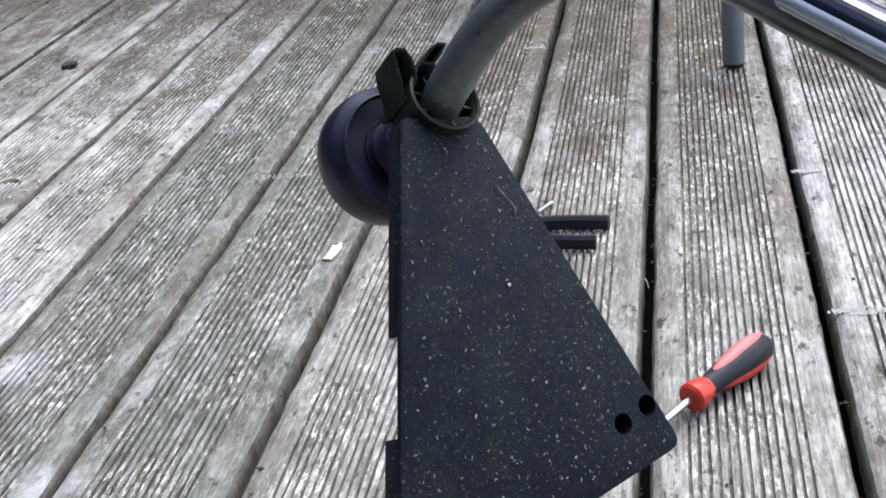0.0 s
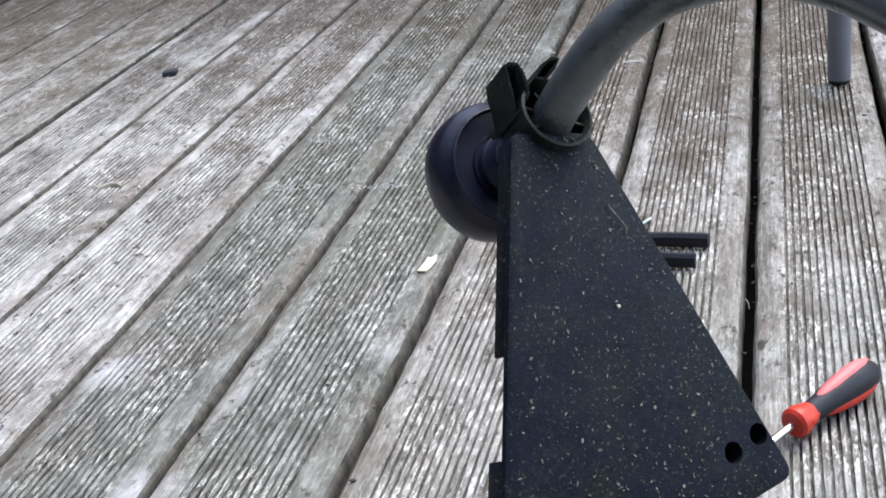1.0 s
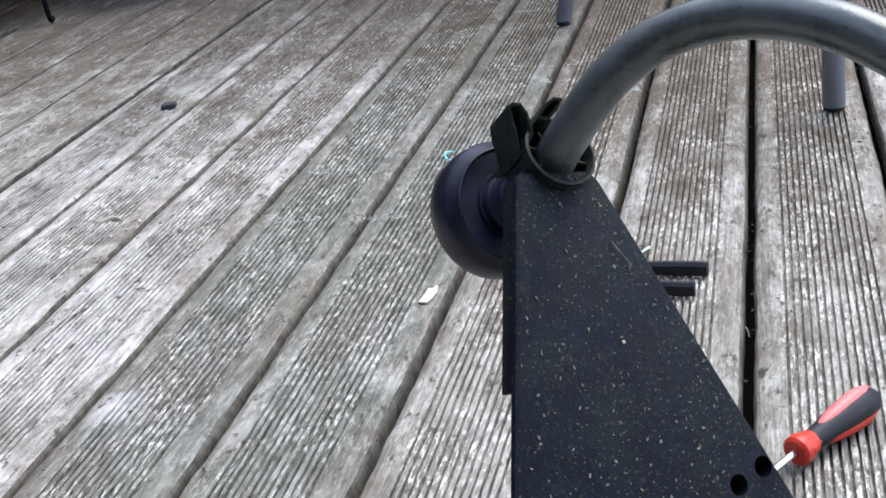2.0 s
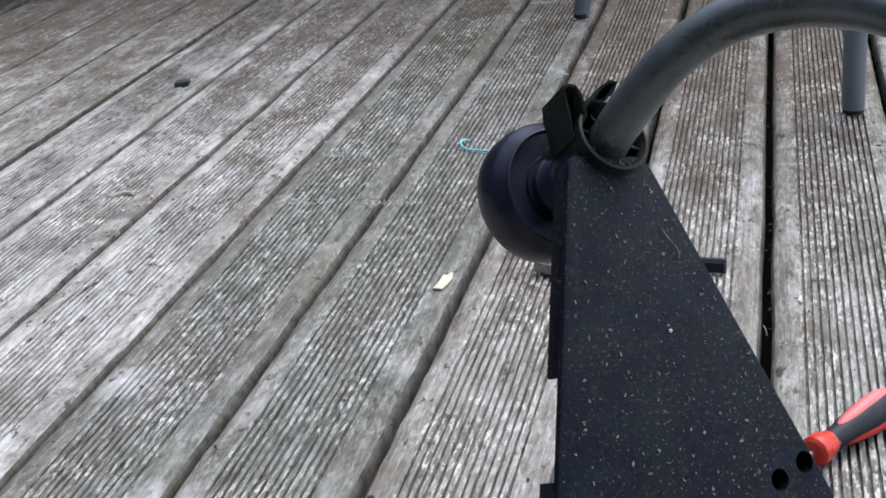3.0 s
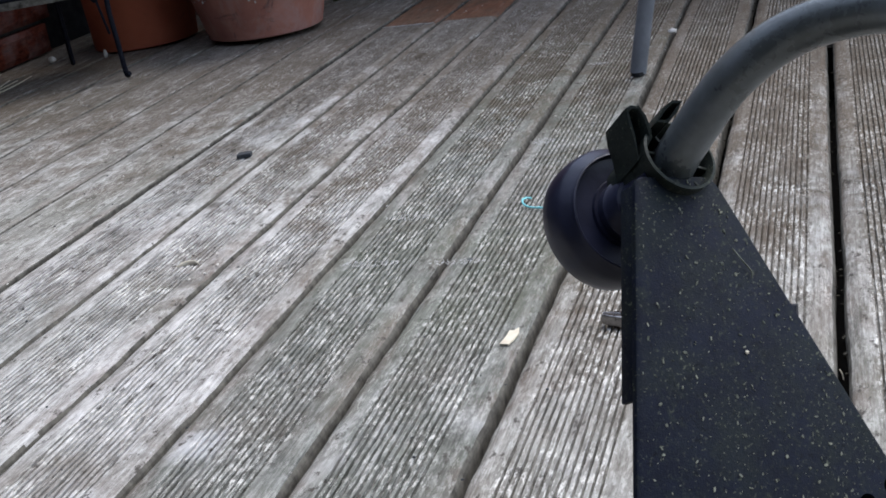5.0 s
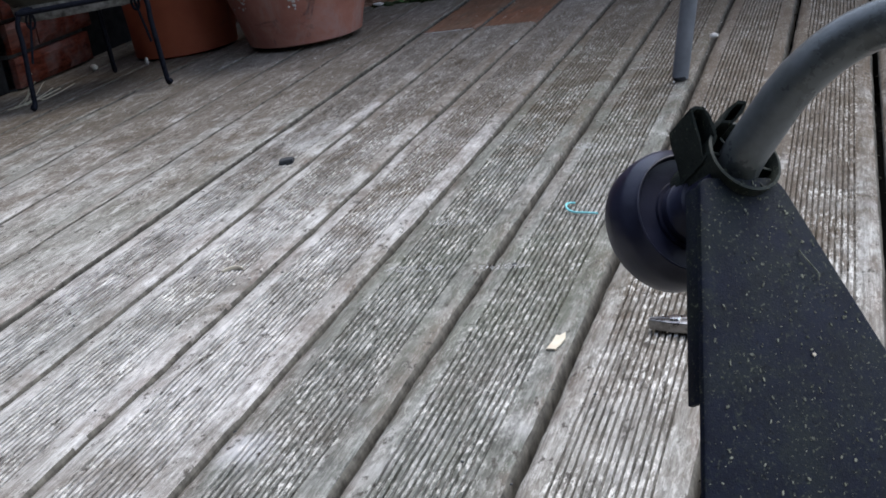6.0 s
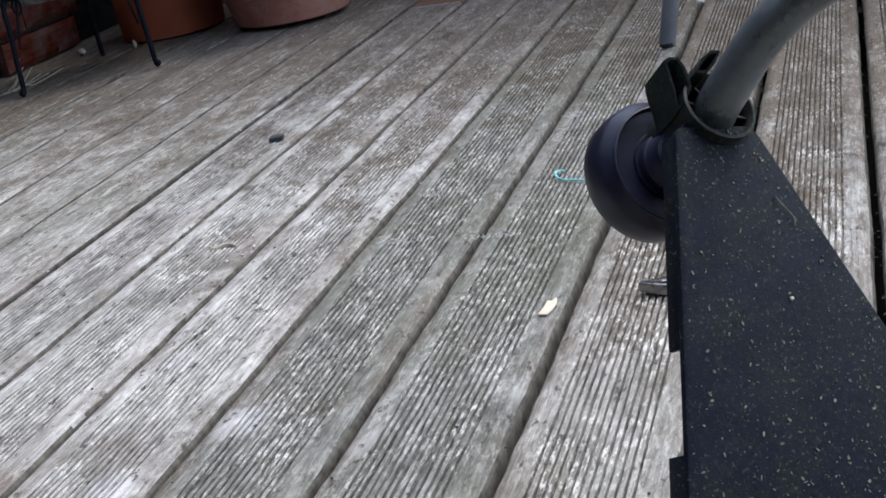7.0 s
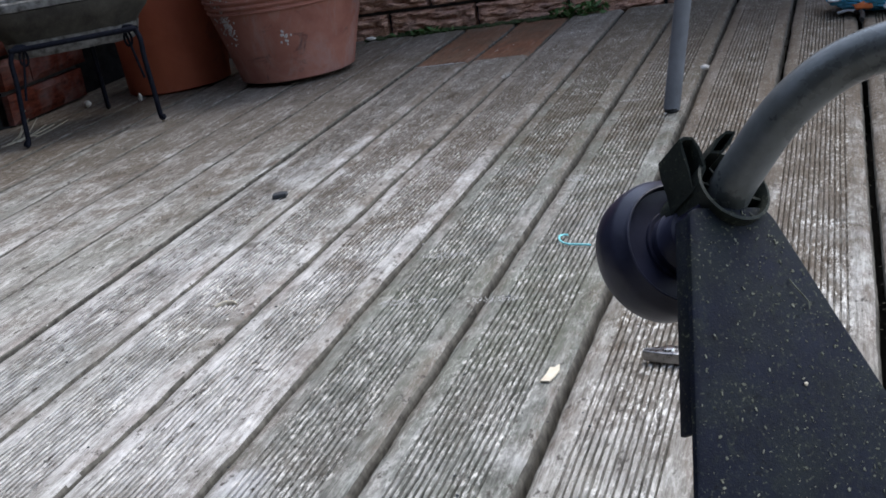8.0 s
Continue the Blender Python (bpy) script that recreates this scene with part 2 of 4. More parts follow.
CONCRETE = plain("weathered_cast_stone", (0.009, 0.007, 0.005), (0.085, 0.076, 0.060), 0.85, 0, 14, 0.5, 0, 0.002)
PALE_CONCRETE = plain("bare_cast_stone", (0.045, 0.041, 0.034), (0.27, 0.26, 0.245), 0.85, 0, 60, 0.5, 0, 0.002)
SOIL = plain("dark_soil", (0.012, 0.009, 0.007), (0.03, 0.023, 0.018), 0.95, 0, 60, 0.8, 0, 0.004)
TERRACOTTA = clay("faded_terracotta", (0.25, 0.096, 0.070), (0.41, 0.185, 0.140), 0.7, 0.45)
RED_POT = clay("dark_red_clay", (0.27, 0.068, 0.036), (0.38, 0.105, 0.054), 0.35, 0.05)
LIME = plain("lime_bloom", (0.30, 0.25, 0.23), (0.52, 0.48, 0.46), 0.9)
MORTAR = plain("dark_mortar", (0.035, 0.032, 0.034), (0.085, 0.08, 0.082), 0.95, 0, 40, 0.6)
BRICK = stretched("rock_faced_brick", (0.36, 0.19, 0.135), (0.68, 0.45, 0.34), 75)
RED_BRICK = stretched("red_brick", (0.085, 0.018, 0.010), (0.155, 0.038, 0.021), 40, 0.85, 0.002)
LEAF = plain("green_leaf", (0.03, 0.07, 0.018), (0.07, 0.13, 0.035), 0.55, 0, 60)
MOSS = plain("moss", (0.02, 0.032, 0.012), (0.05, 0.07, 0.025), 0.95, 0, 120, 0.8, 0, 0.003)
STRAW = plain("dry_straw", (0.32, 0.28, 0.20), (0.54, 0.48, 0.38), 0.8)
CLIPPING = plain("dry_clippings", (0.045, 0.052, 0.034), (0.34, 0.345, 0.27), 0.85, 0, 260)
PALE_LINE = plain("pale_nylon", (0.42, 0.55, 0.50), (0.6, 0.7, 0.65), 0.4)
CYAN = plain("turquoise_nylon", (0.22, 0.66, 0.70), (0.32, 0.78, 0.80), 0.3)
CHIP_DARK = plain("dark_slate", (0.02, 0.023, 0.027), (0.05, 0.054, 0.06), 0.7)
CHIP_PALE = plain("fresh_wood", (0.58, 0.50, 0.38), (0.76, 0.69, 0.56), 0.8)
STONE_PALE = plain("pale_stone", (0.45, 0.42, 0.38), (0.65, 0.62, 0.58), 0.85)
BAG_BLUE = plain("blue_plastic_film", (0.06, 0.34, 0.58), (0.12, 0.50, 0.74), 0.25, 0, 25, 0.2)
BAG_WHITE = plain("white_plastic_film", (0.62, 0.66, 0.70), (0.78, 0.8, 0.82), 0.3)
BAG_ORANGE = plain("orange_print", (0.55, 0.13, 0.04), (0.65, 0.2, 0.07), 0.35)
# near-black that puts the shade below the boards into the colour
GAP_SHADE = plain("gap_shade_black", (0.010, 0.009, 0.008), (0.025, 0.022, 0.02), 0.95)
SIDE_EARTH = plain("paving_grit", (0.10, 0.095, 0.085), (0.19, 0.18, 0.165), 0.9, 0, 12, 0.5)
# near-black wall colour that holds the deep shade, not a paint
SHADE_BLACK = plain("shade_black_wall", (0.0022, 0.0020, 0.0020), (0.0050, 0.0046, 0.0046), 0.95, 0, 8)
for dull in (SHADE_BLACK, IRON):
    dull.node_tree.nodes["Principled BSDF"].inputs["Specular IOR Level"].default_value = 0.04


# ---- mesh helpers ----
def link(name, bm, material, parent=None, label="", smooth=True, kind=""):
    me = bpy.data.meshes.new(name)
    bmesh.ops.recalc_face_normals(bm, faces=bm.faces)
    bm.to_mesh(me)
    bm.free()
    me.materials.append(material)
    if smooth:
        me.polygons.foreach_set("use_smooth", [True] * len(me.polygons))
        me.set_sharp_from_angle(angle=radians(38))
    ob = new(name, me)
    if parent:
        ob.parent = parent
    if label:
        ob["label"] = label
    if kind:
        ob["kind"] = kind
    return ob


def part(name, bm, material, parent, label="", smooth=True):
    return link(name, bm, material, parent, label, smooth)


def empty(name, at, label, category, group="", m=None):
    e = new(name)
    e.matrix_world = m if m is not None else Matrix.Translation(at)
    return tagged(e, label, category, group)


def add_box(bm, size, m=None, bevel=0.0, segments=2):
    r = bmesh.ops.create_cube(bm, size=1)
    vs = r["verts"]
    bmesh.ops.scale(bm, vec=size, verts=vs)
    if bevel:
        es = list({e for v in vs for e in v.link_edges})
        o = bmesh.ops.bevel(bm, geom=es, offset=bevel, segments=segments, affect="EDGES", profile=0.5)
        vs = [v for v in o["verts"]] + [v for v in vs if v.is_valid]
        vs = list(set(vs))
    if m is not None:
        bmesh.ops.transform(bm, matrix=m, verts=vs)
    return vs


def lathe(bm, profile, segs=48, m=None, closed=False):
    """Turns (radius, height) pairs round z."""
    rings = []
    for rad, z in profile:
        rings.append([bm.verts.new((rad * math.cos(2 * math.pi * i / segs), rad * math.sin(2 * math.pi * i / segs), z)) for i in range(segs)])
    pairs = list(zip(rings, rings[1:]))
    if closed:
        pairs.append((rings[-1], rings[0]))
    for a, b in pairs:
        for i in range(segs):
            bm.faces.new((a[i], a[(i + 1) % segs], b[(i + 1) % segs], b[i]))
    if not closed:
        bm.faces.new(rings[0])
        bm.faces.new(rings[-1])
    if m is not None:
        bmesh.ops.transform(bm, matrix=m, verts=[v for ring in rings for v in ring])


def spline(points, per=10):
    """Smooth points through the given ones."""
    p = [Vector(q) for q in points]
    p = [2 * p[0] - p[1]] + p + [2 * p[-1] - p[-2]]
    out = []
    for i in range(1, len(p) - 2):
        a, b, c, d = p[i - 1:i + 3]
        for s in range(per):
            t = s / per
            out.append(0.5 * (2 * b + (c - a) * t + (2 * a - 5 * b + 4 * c - d) * t * t + (3 * b - a - 3 * c + d) * t ** 3))
    out.append(p[-2])
    return out


def sweep(bm, path, radius, segs=16, flat=1.0, up=(0, 0, 1)):
    """A tube along path; radius may be a function of 0..1; flat squeezes it across up."""
    rings, n = [], len(path)
    side = Vector(up)
    for i, p in enumerate(path):
        d = (path[min(i + 1, n - 1)] - path[max(i - 1, 0)]).normalized()
        side = (side - d * side.dot(d)).normalized()
        other = d.cross(side)
        rad = radius(i / (n - 1)) if callable(radius) else radius
        rings.append([bm.verts.new(p + rad * (math.cos(2 * math.pi * k / segs) * side + flat * math.sin(2 * math.pi * k / segs) * other)) for k in range(segs)])
    for a, b in zip(rings, rings[1:]):
        for k in range(segs):
            bm.faces.new((a[k], a[(k + 1) % segs], b[(k + 1) % segs], b[k]))
    bm.faces.new(rings[0])
    bm.faces.new(rings[-1])


def strap(bm, path, width, height, edge=0.0012):
    """A flat upright bar of rounded box section along a level path."""
    w, h = width / 2, height / 2
    sect = [(-w, -h + edge), (-w + edge, -h), (w - edge, -h), (w, -h + edge), (w, h - edge), (w - edge, h), (-w + edge, h), (-w, h - edge)]
    rings, n = [], len(path)
    for i, p in enumerate(path):
        d = (path[min(i + 1, n - 1)] - path[max(i - 1, 0)]).normalized()
        side = Vector((-d.y, d.x, 0)).normalized()
        rings.append([bm.verts.new(p + side * a + Vector((0, 0, b))) for a, b in sect])
    for a, b in zip(rings, rings[1:]):
        for k in range(8):
            bm.faces.new((a[k], a[(k + 1) % 8], b[(k + 1) % 8], b[k]))
    bm.faces.new(rings[0])
    bm.faces.new(rings[-1])


def slab(bm, outline, z0, z1, bevel=0.0):
    """A plate from an (x, y) outline between two heights."""
    lo = [bm.verts.new((x, y, z0)) for x, y in outline]
    hi = [bm.verts.new((x, y, z1)) for x, y in outline]
    f = [bm.faces.new(lo), bm.faces.new(hi)]
    for i in range(len(outline)):
        j = (i + 1) % len(outline)
        f.append(bm.faces.new((lo[i], lo[j], hi[j], hi[i])))
    bmesh.ops.recalc_face_normals(bm, faces=f)
    if bevel:
        es = [e for e in bm.edges if e.verts[0] in hi and e.verts[1] in hi]
        bmesh.ops.bevel(bm, geom=es, offset=bevel, segments=2, affect="EDGES", profile=0.5)


def frame_of(origin, zaxis, hint=(0, 0, 1)):
    z = Vector(zaxis).normalized()
    x = Vector(hint).cross(z).normalized()
    y = z.cross(x)
    return Matrix.Translation(origin) @ Matrix((x, y, z)).transposed().to_4x4()


def rock(bm, size, seed, rough=0.25, sub=2):
    r = bmesh.ops.create_icosphere(bm, subdivisions=sub, radius=0.5)
    for v in r["verts"]:
        k = 1 + rough * noise.noise(v.co * 3.1 + Vector((seed, 0, 0)))
        v.co = Vector((v.co.x * size[0] * k, v.co.y * size[1] * k, v.co.z * size[2] * k))


# ---- the large structure ----
PITCH, WALL_Y, NEAR_Y, SEAM_Y = 0.1275, 2.025, -1.75, 1.562
LEFT_WALL_X = -1.735

bm = bmesh.new()
bmesh.ops.create_grid(bm, x_segments=2, y_segments=2, size=60)
bmesh.ops.transform(bm, matrix=Matrix.Translation((0, 0, -0.16)), verts=bm.verts)
tagged(link("ground", bm, SIDE_EARTH, smooth=False), "grey gritty ground round the raised deck", "ground", kind="structure")

deck = tagged(new("floor"), "weathered grey grooved timber decking with green algae", "deck", kind="structure")
# sheet and joists are coloured near-black so the gaps look shaded
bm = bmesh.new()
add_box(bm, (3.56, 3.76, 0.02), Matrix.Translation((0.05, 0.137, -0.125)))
part("deck_underlay", bm, GAP_SHADE, deck, "near-black sheet that stands for the shade under the boards", False)
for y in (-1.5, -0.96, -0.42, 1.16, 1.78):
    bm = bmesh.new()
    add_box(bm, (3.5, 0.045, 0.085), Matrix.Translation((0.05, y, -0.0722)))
    part("joist", bm, GAP_SHADE, deck, "joist under the boards, coloured black as the shade in the gaps", False)

wall_back = tagged(new("wall_north"), "rock-faced reddish brick garden wall with dark mortar", "wall", kind="structure")
bm = bmesh.new()
add_box(bm, (5.6, 0.1, 1.80), Matrix.Translation((0.55, WALL_Y + 0.075, 0.75)))
part("mortar", bm, MORTAR, wall_back, "dark mortar bed", False)
wall_left = tagged(new("wall_west"), "red brick wall end beside the pots", "wall", kind="structure")
bm = bmesh.new()
add_box(bm, (0.1, 0.30, 2.75), Matrix.Translation((LEFT_WALL_X - 0.072, 1.38 + 0.15, 1.225)))
add_box(bm, (0.1, 0.225, 2.45), Matrix.Translation((LEFT_WALL_X - 0.072, 1.38 - 0.1125, 1.375)))
part("mortar", bm, MORTAR, wall_left, "dark mortar bed", False)
# added back wall and overhang that keep skylight out of the corner
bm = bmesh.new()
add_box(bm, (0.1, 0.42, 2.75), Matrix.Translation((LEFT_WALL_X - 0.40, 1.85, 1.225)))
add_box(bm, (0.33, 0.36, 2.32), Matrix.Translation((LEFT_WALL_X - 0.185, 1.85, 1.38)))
tagged(link("wall_recess", bm, SHADE_BLACK, smooth=False), "near-black wall and low overhang added to shade the corner", "wall", kind="structure")
# the shade of the passage is put into this wall's colour
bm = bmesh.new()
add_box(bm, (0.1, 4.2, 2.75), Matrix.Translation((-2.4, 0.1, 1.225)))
tagged(link("wall_side", bm, SHADE_BLACK, smooth=False), "wall of the side passage, its deep shade put into the colour", "wall", kind="structure")

# unseen wall behind the camera, added to darken the sides facing it
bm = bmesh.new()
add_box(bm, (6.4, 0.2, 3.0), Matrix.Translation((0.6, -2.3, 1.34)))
tagged(link("wall_south", bm, SHADE_BLACK, smooth=False), "unseen near-black wall added behind the camera to block the sky", "wall", kind="structure")

# ---- the trimmer ----
GN = Vector((0.6489, -0.5990, 0.4692))
GH = Vector((0.6783, 0.7348, 0.0))
GV = Vector((-0.3448, 0.3183, 0.8831))
G0 = Vector((-0.037, -0.467, 0.198))
GUARD = Matrix.Translation(G0) @ Matrix((GH, GV, GN)).transposed().to_4x4()
trimmer = empty("grass_trimmer", (0, 0, 0), "grass trimmer propped on the deck, clippings stuck to its black guard", "grass trimmer")


def arc_corner(c, a, b, rad, n=5):
    """Rounds the corner c between the neighbours a and b."""
    c, a, b = Vector(c), Vector(a), Vector(b)
    p, q = c + (a - c).normalized() * rad, c + (b - c).normalized() * rad
    return [tuple((1 - t) ** 2 * p + 2 * t * (1 - t) * c + t * t * q) for t in [i / n for i in range(n + 1)]]


def guard_outline():
    tl, tr, br, bl = (-0.0165, 0.080), (0.0190, 0.070), (0.0515, -0.0945), (-0.1045, -0.0985)
    return arc_corner(tl, bl, tr, 0.004) + arc_corner(tr, tl, br, 0.006) + arc_corner(br, tr, bl, 0.007) + arc_corner(bl, br, tl, 0.008)


HOLES = [(0.0262, -0.0740), (0.0416, -0.0722)]
bm = bmesh.new()
slab(bm, guard_outline(), -0.0028, 0.0, 0.0007)
plate = part("guard_plate", bm, GUARD_PLASTIC, trimmer, "dull black plastic guard speckled with dried grass", True)
plate.matrix_world = GUARD
cut_bm = bmesh.new()
for hx, hy in HOLES:
    lathe(cut_bm, [(0.0046, -0.02), (0.0046, 0.02)], 28, Matrix.Translation((hx, hy, 0)))
cut_me = bpy.data.meshes.new("cutter")
cut_bm.to_mesh(cut_me)
cut_bm.free()
cutter = new("cutter", cut_me)
cutter.matrix_world = GUARD
boo = plate.modifiers.new("holes", "BOOLEAN")
boo.object, boo.operation, boo.solver = cutter, "DIFFERENCE", "EXACT"
bpy.context.view_layer.update()
cut_done = bpy.data.meshes.new_from_object(plate.evaluated_get(bpy.context.evaluated_depsgraph_get()))
plate.modifiers.clear()
plate.data = cut_done
bpy.data.objects.remove(cutter)


def skirt(bm, a, b, depth, thick=0.0025, lift=0.0):
    """A flange along the edge from a to b, standing back from the plate."""
    a, b = Vector((*a, 0)), Vector((*b, 0))
    d = (b - a)
    m = Matrix.Translation((a + b) / 2 + Vector((0, 0, -depth / 2 - 0.0028 - lift))) @ Matrix.Rotation(math.atan2(d.y, d.x), 4, "Z")
    add_box(bm, (d.length, thick, depth), m, 0.0006)


for a, b, depth in [((-0.0165, 0.077), (-0.0545, -0.0002), 0.0085), ((-0.0725, -0.036), (-0.1000, -0.092), 0.0105), ((-0.100, -0.0967), (0.040, -0.0930), 0.030)]:
    bm = bmesh.new()
    skirt(bm, a, b, depth)
    part("guard_flange", bm, GUARD_PLASTIC, trimmer).matrix_world = GUARD
for hx, hy in HOLES:
    bm = bmesh.new()
    lathe(bm, [(0.0060, -0.016), (0.0060, -0.0029), (0.0047, -0.0029), (0.0047, -0.0148)], 24, Matrix.Translation((hx, hy, 0)))
    part("screw_socket", bm, RUBBER, trimmer, "dark hollow screw socket").matrix_world = GUARD

# dried clippings on the guard
random.seed(4)
bm = bmesh.new()
for i in range(1250):
    vv = random.uniform(-0.094, 0.072)
    low = (0.072 - vv) / 0.166
    if random.random() > 0.22 + 0.78 * low:
        continue
    left = -0.0195 - (0.080 - vv) * 0.485 + 0.004
    right = 0.0190 + (0.070 - vv) * 0.196 - 0.003
    u = left + (right - left) * random.random() ** 0.75
    if any((u - hx) ** 2 + (vv - hy) ** 2 < 0.006 ** 2 for hx, hy in HOLES):
        continue
    ln = random.choice((0.22, 0.28, 0.32, 0.4, 0.5, 0.7, 1.1)) * 0.001
    wd = ln * random.uniform(0.25, 0.7)
    a = random.gauss(1.2, 0.9)
    m = Matrix.Translation((u, vv, 0.00025)) @ Matrix.Rotation(a, 4, "Z") @ Euler((random.uniform(-0.35, 0.35), random.uniform(-0.2, 0.2), 0)).to_matrix().to_4x4()
    rim_ = [bm.verts.new(m @ Vector((ln * math.cos(q) * random.uniform(0.6, 1.1), wd * math.sin(q) * random.uniform(0.6, 1.1), 0.00006))) for q in (0, 1.1, 2.2, 3.2, 4.2, 5.2)]
    foot_ = [bm.verts.new(v.co - Vector((0, 0, 0.0003))) for v in rim_]
    bm.faces.new(rim_)
    for k in range(6):
        bm.faces.new((rim_[k], foot_[k], foot_[(k + 1) % 6], rim_[(k + 1) % 6]))
clip = part("grass_debris", bm, CLIPPING, trimmer, "dried grass clippings", False)
clip["kind"] = "stuff"
clip.matrix_world = GUARD
bm = bmesh.new()
rock(bm, (0.0022, 0.0018, 0.0012), 3, 0.3, 1)
part("pale_crumb", bm, CHIP_PALE, trimmer, "pale crumb stuck to the guard").matrix_world = GUARD @ Matrix.Translation((0, 0, 0.0005))
bm = bmesh.new()
sweep(bm, spline([(0.0135, 0.040, 0.0006), (0.0150, 0.034, 0.0016), (0.0172, 0.029, 0.0013), (0.0168, 0.026, 0.0006)]), 0.0003, 6)
part("grass_blade", bm, CLIPPING, trimmer, "curled dry grass blade").matrix_world = GUARD

# shaft
SHAFT = [(-0.0700, -0.4290, 0.2550), (-0.065, -0.432, 0.263), (-0.057, -0.436, 0.276), (-0.036, -0.4395, 0.302), (-0.012, -0.442, 0.318),
         (0.019, -0.455, 0.326), (0.050, -0.477, 0.324), (0.0828, -0.5022, 0.3097), (0.1019, -0.5187, 0.3012), (0.150, -0.568, 0.274), (0.240, -0.690, 0.190), (0.360, -0.870, 0.072), (0.480, -1.050, -0.064)]
bm = bmesh.new()
sweep(bm, spline(SHAFT, 12), 0.0091, 28)
part("shaft", bm, SHAFT_PAINT, trimmer, "grey painted metal tube bent in a curve")
SD = (Vector(SHAFT[8]) - Vector(SHAFT[7])).normalized()
SLEEVE = frame_of(Vector(((0.0975, -0.5245, 0.3125))), SD, (0.25, -0.25, 1))
bm = bmesh.new()
add_box(bm, (0.0150, 0.0110, 0.062), None, 0.0045, 4)
sleeve = part("sleeve", bm, NAVY_PLASTIC, trimmer, "navy plastic sleeve clipped to the tube")
sleeve.matrix_world = SLEEVE
bm = bmesh.new()
add_box(bm, (0.0185, 0.0070, 0.067), Matrix.Translation((0, -0.0020, 0)), 0.0030, 3)
rim = part("sleeve_rim", bm, SILVER_PLASTIC, sleeve, "silver rim")
bm = bmesh.new()
add_box(bm, (0.0045, 0.0030, 0.046), Matrix.Translation((-0.003, 0.0052, 0)), 0.0012, 2)
part("sleeve_strip", bm, SILVER_PLASTIC, sleeve, "silver strip")
ED = (Vector(SHAFT[-1]) - Vector(SHAFT[-2])).normalized()
bm = bmesh.new()
lathe(bm, [(0.010, -0.06), (0.017, -0.05), (0.019, 0.02), (0.034, 0.06), (0.048, 0.10), (0.050, 0.19), (0.042, 0.23), (0.02, 0.245)], 32)
housing = part("motor_housing", bm, NAVY_PLASTIC, trimmer, "dark motor housing lying on the deck")
housing.matrix_world = frame_of(Vector((0.480, -1.050, -0.064)), Vector((0.58, -0.80, -0.02)))

# collar, ring with ribs, ears
RA = (Vector((-0.040, -0.444, 0.302)) - Vector((-0.0655, -0.4325, 0.263))).normalized()
RX = (RA + 0.9 * GN).normalized()
RING = frame_of(Vector((-0.0612, -0.4345, 0.2695)), RX, (0.2, 0, 1))
bm = bmesh.new()
lathe(bm, [(0.0158, -0.014), (0.0160, 0.001), (0.0164, 0.0024), (0.0152, 0.0028), (0.0144, 0.001), (0.0140, -0.011), (0.002, -0.012), (0.002, -0.014)], 48)
ring = part("collar", bm, COLLAR_PLASTIC, trimmer, "black plastic collar with ribs round the tube")
ring.matrix_world = RING
for k in range(8):
    bm = bmesh.new()
    add_box(bm, (0.0055, 0.0013, 0.010), Matrix.Rotation(k * math.pi / 4 + 0.3, 4, "Z") @ Matrix.Translation((0.0120, 0, -0.006)), 0.0003)
    part("rib", bm, COLLAR_PLASTIC, ring)
bm = bmesh.new()
lathe(bm, [(0.0165, -0.040), (0.0160, -0.010)], 36)
neck = part("collar_neck", bm, COLLAR_PLASTIC, trimmer)
neck.matrix_world = RING


CR, CU, CF = Vector((0.980, 0.159, -0.118)), Vector((0.040, 0.423, 0.905)), Vector((-0.194, 0.892, -0.408))
LUG_AT = Matrix.Translation((-0.0610, -0.4400, 0.2735)) @ Matrix((CR, CU, -CF)).transposed().to_4x4()
LUG_BACK = Vector((-0.45, -0.45, -0.77)) * 0.0175


def lug(outline, scale=0.233e-3, hollow=0.013):
    """A hollow clamp lug: an outline drawn back along the shaft, with an open front."""
    pts = [Vector((x * scale, y * scale, 0)) for x, y in outline]
    mid = sum(pts, Vector()) / len(pts)
    inner = [mid + (p - mid) * (1 - 0.0016 / max(0.0017, (p - mid).length)) for p in pts]
    back = LUG_BACK.normalized()
    bm = bmesh.new()
    rings = [[bm.verts.new(p + LUG_BACK) for p in pts], [bm.verts.new(p + back * 0.0005) for p in pts], [bm.verts.new(mid + (p - mid) * 0.96) for p in pts],
             [bm.verts.new(p) for p in inner], [bm.verts.new(p + back * hollow) for p in inner]]
    n = len(pts)
    for a, b in zip(rings, rings[1:]):
        for i in range(n):
            bm.faces.new((a[i], a[(i + 1) % n], b[(i + 1) % n], b[i]))
    bm.faces.new(rings[0])
    bm.faces.new(rings[-1])
    return bm


for outline in ([(-84, 78), (-76, 83), (-62, 82), (-50, 66), (-42, 46), (-38, 26), (-48, 6), (-62, -14), (-70, 22), (-80, 52)],
                [(-33, 52), (-22, 78), (-4, 92), (12, 90), (4, 70), (-14, 50)]):
    part("collar_lug", lug(outline), COLLAR_PLASTIC, trimmer, "hollow black clamp lug").matrix_world = LUG_AT

# spool
SPOOL = frame_of(Vector((-0.0890, -0.4255, 0.2432)), GN)
bm = bmesh.new()
lathe(bm, [(0.012, -0.017), (0.0270, -0.016), (0.0295, -0.012), (0.0302, -0.006), (0.0300, 0.0), (0.0290, 0.0030), (0.0266, 0.0058), (0.0256, 0.0080), (0.0250, 0.0082), (0.0245, 0.0076), (0.0240, 0.0050), (0.019, 0.0046), (0.0152, 0.0048), (0.0148, 0.0062), (0.0135, 0.0062)], 72)
sp = part("spool_head", bm, SPOOL_PLASTIC, trimmer, "smooth black line spool with a stepped rim")
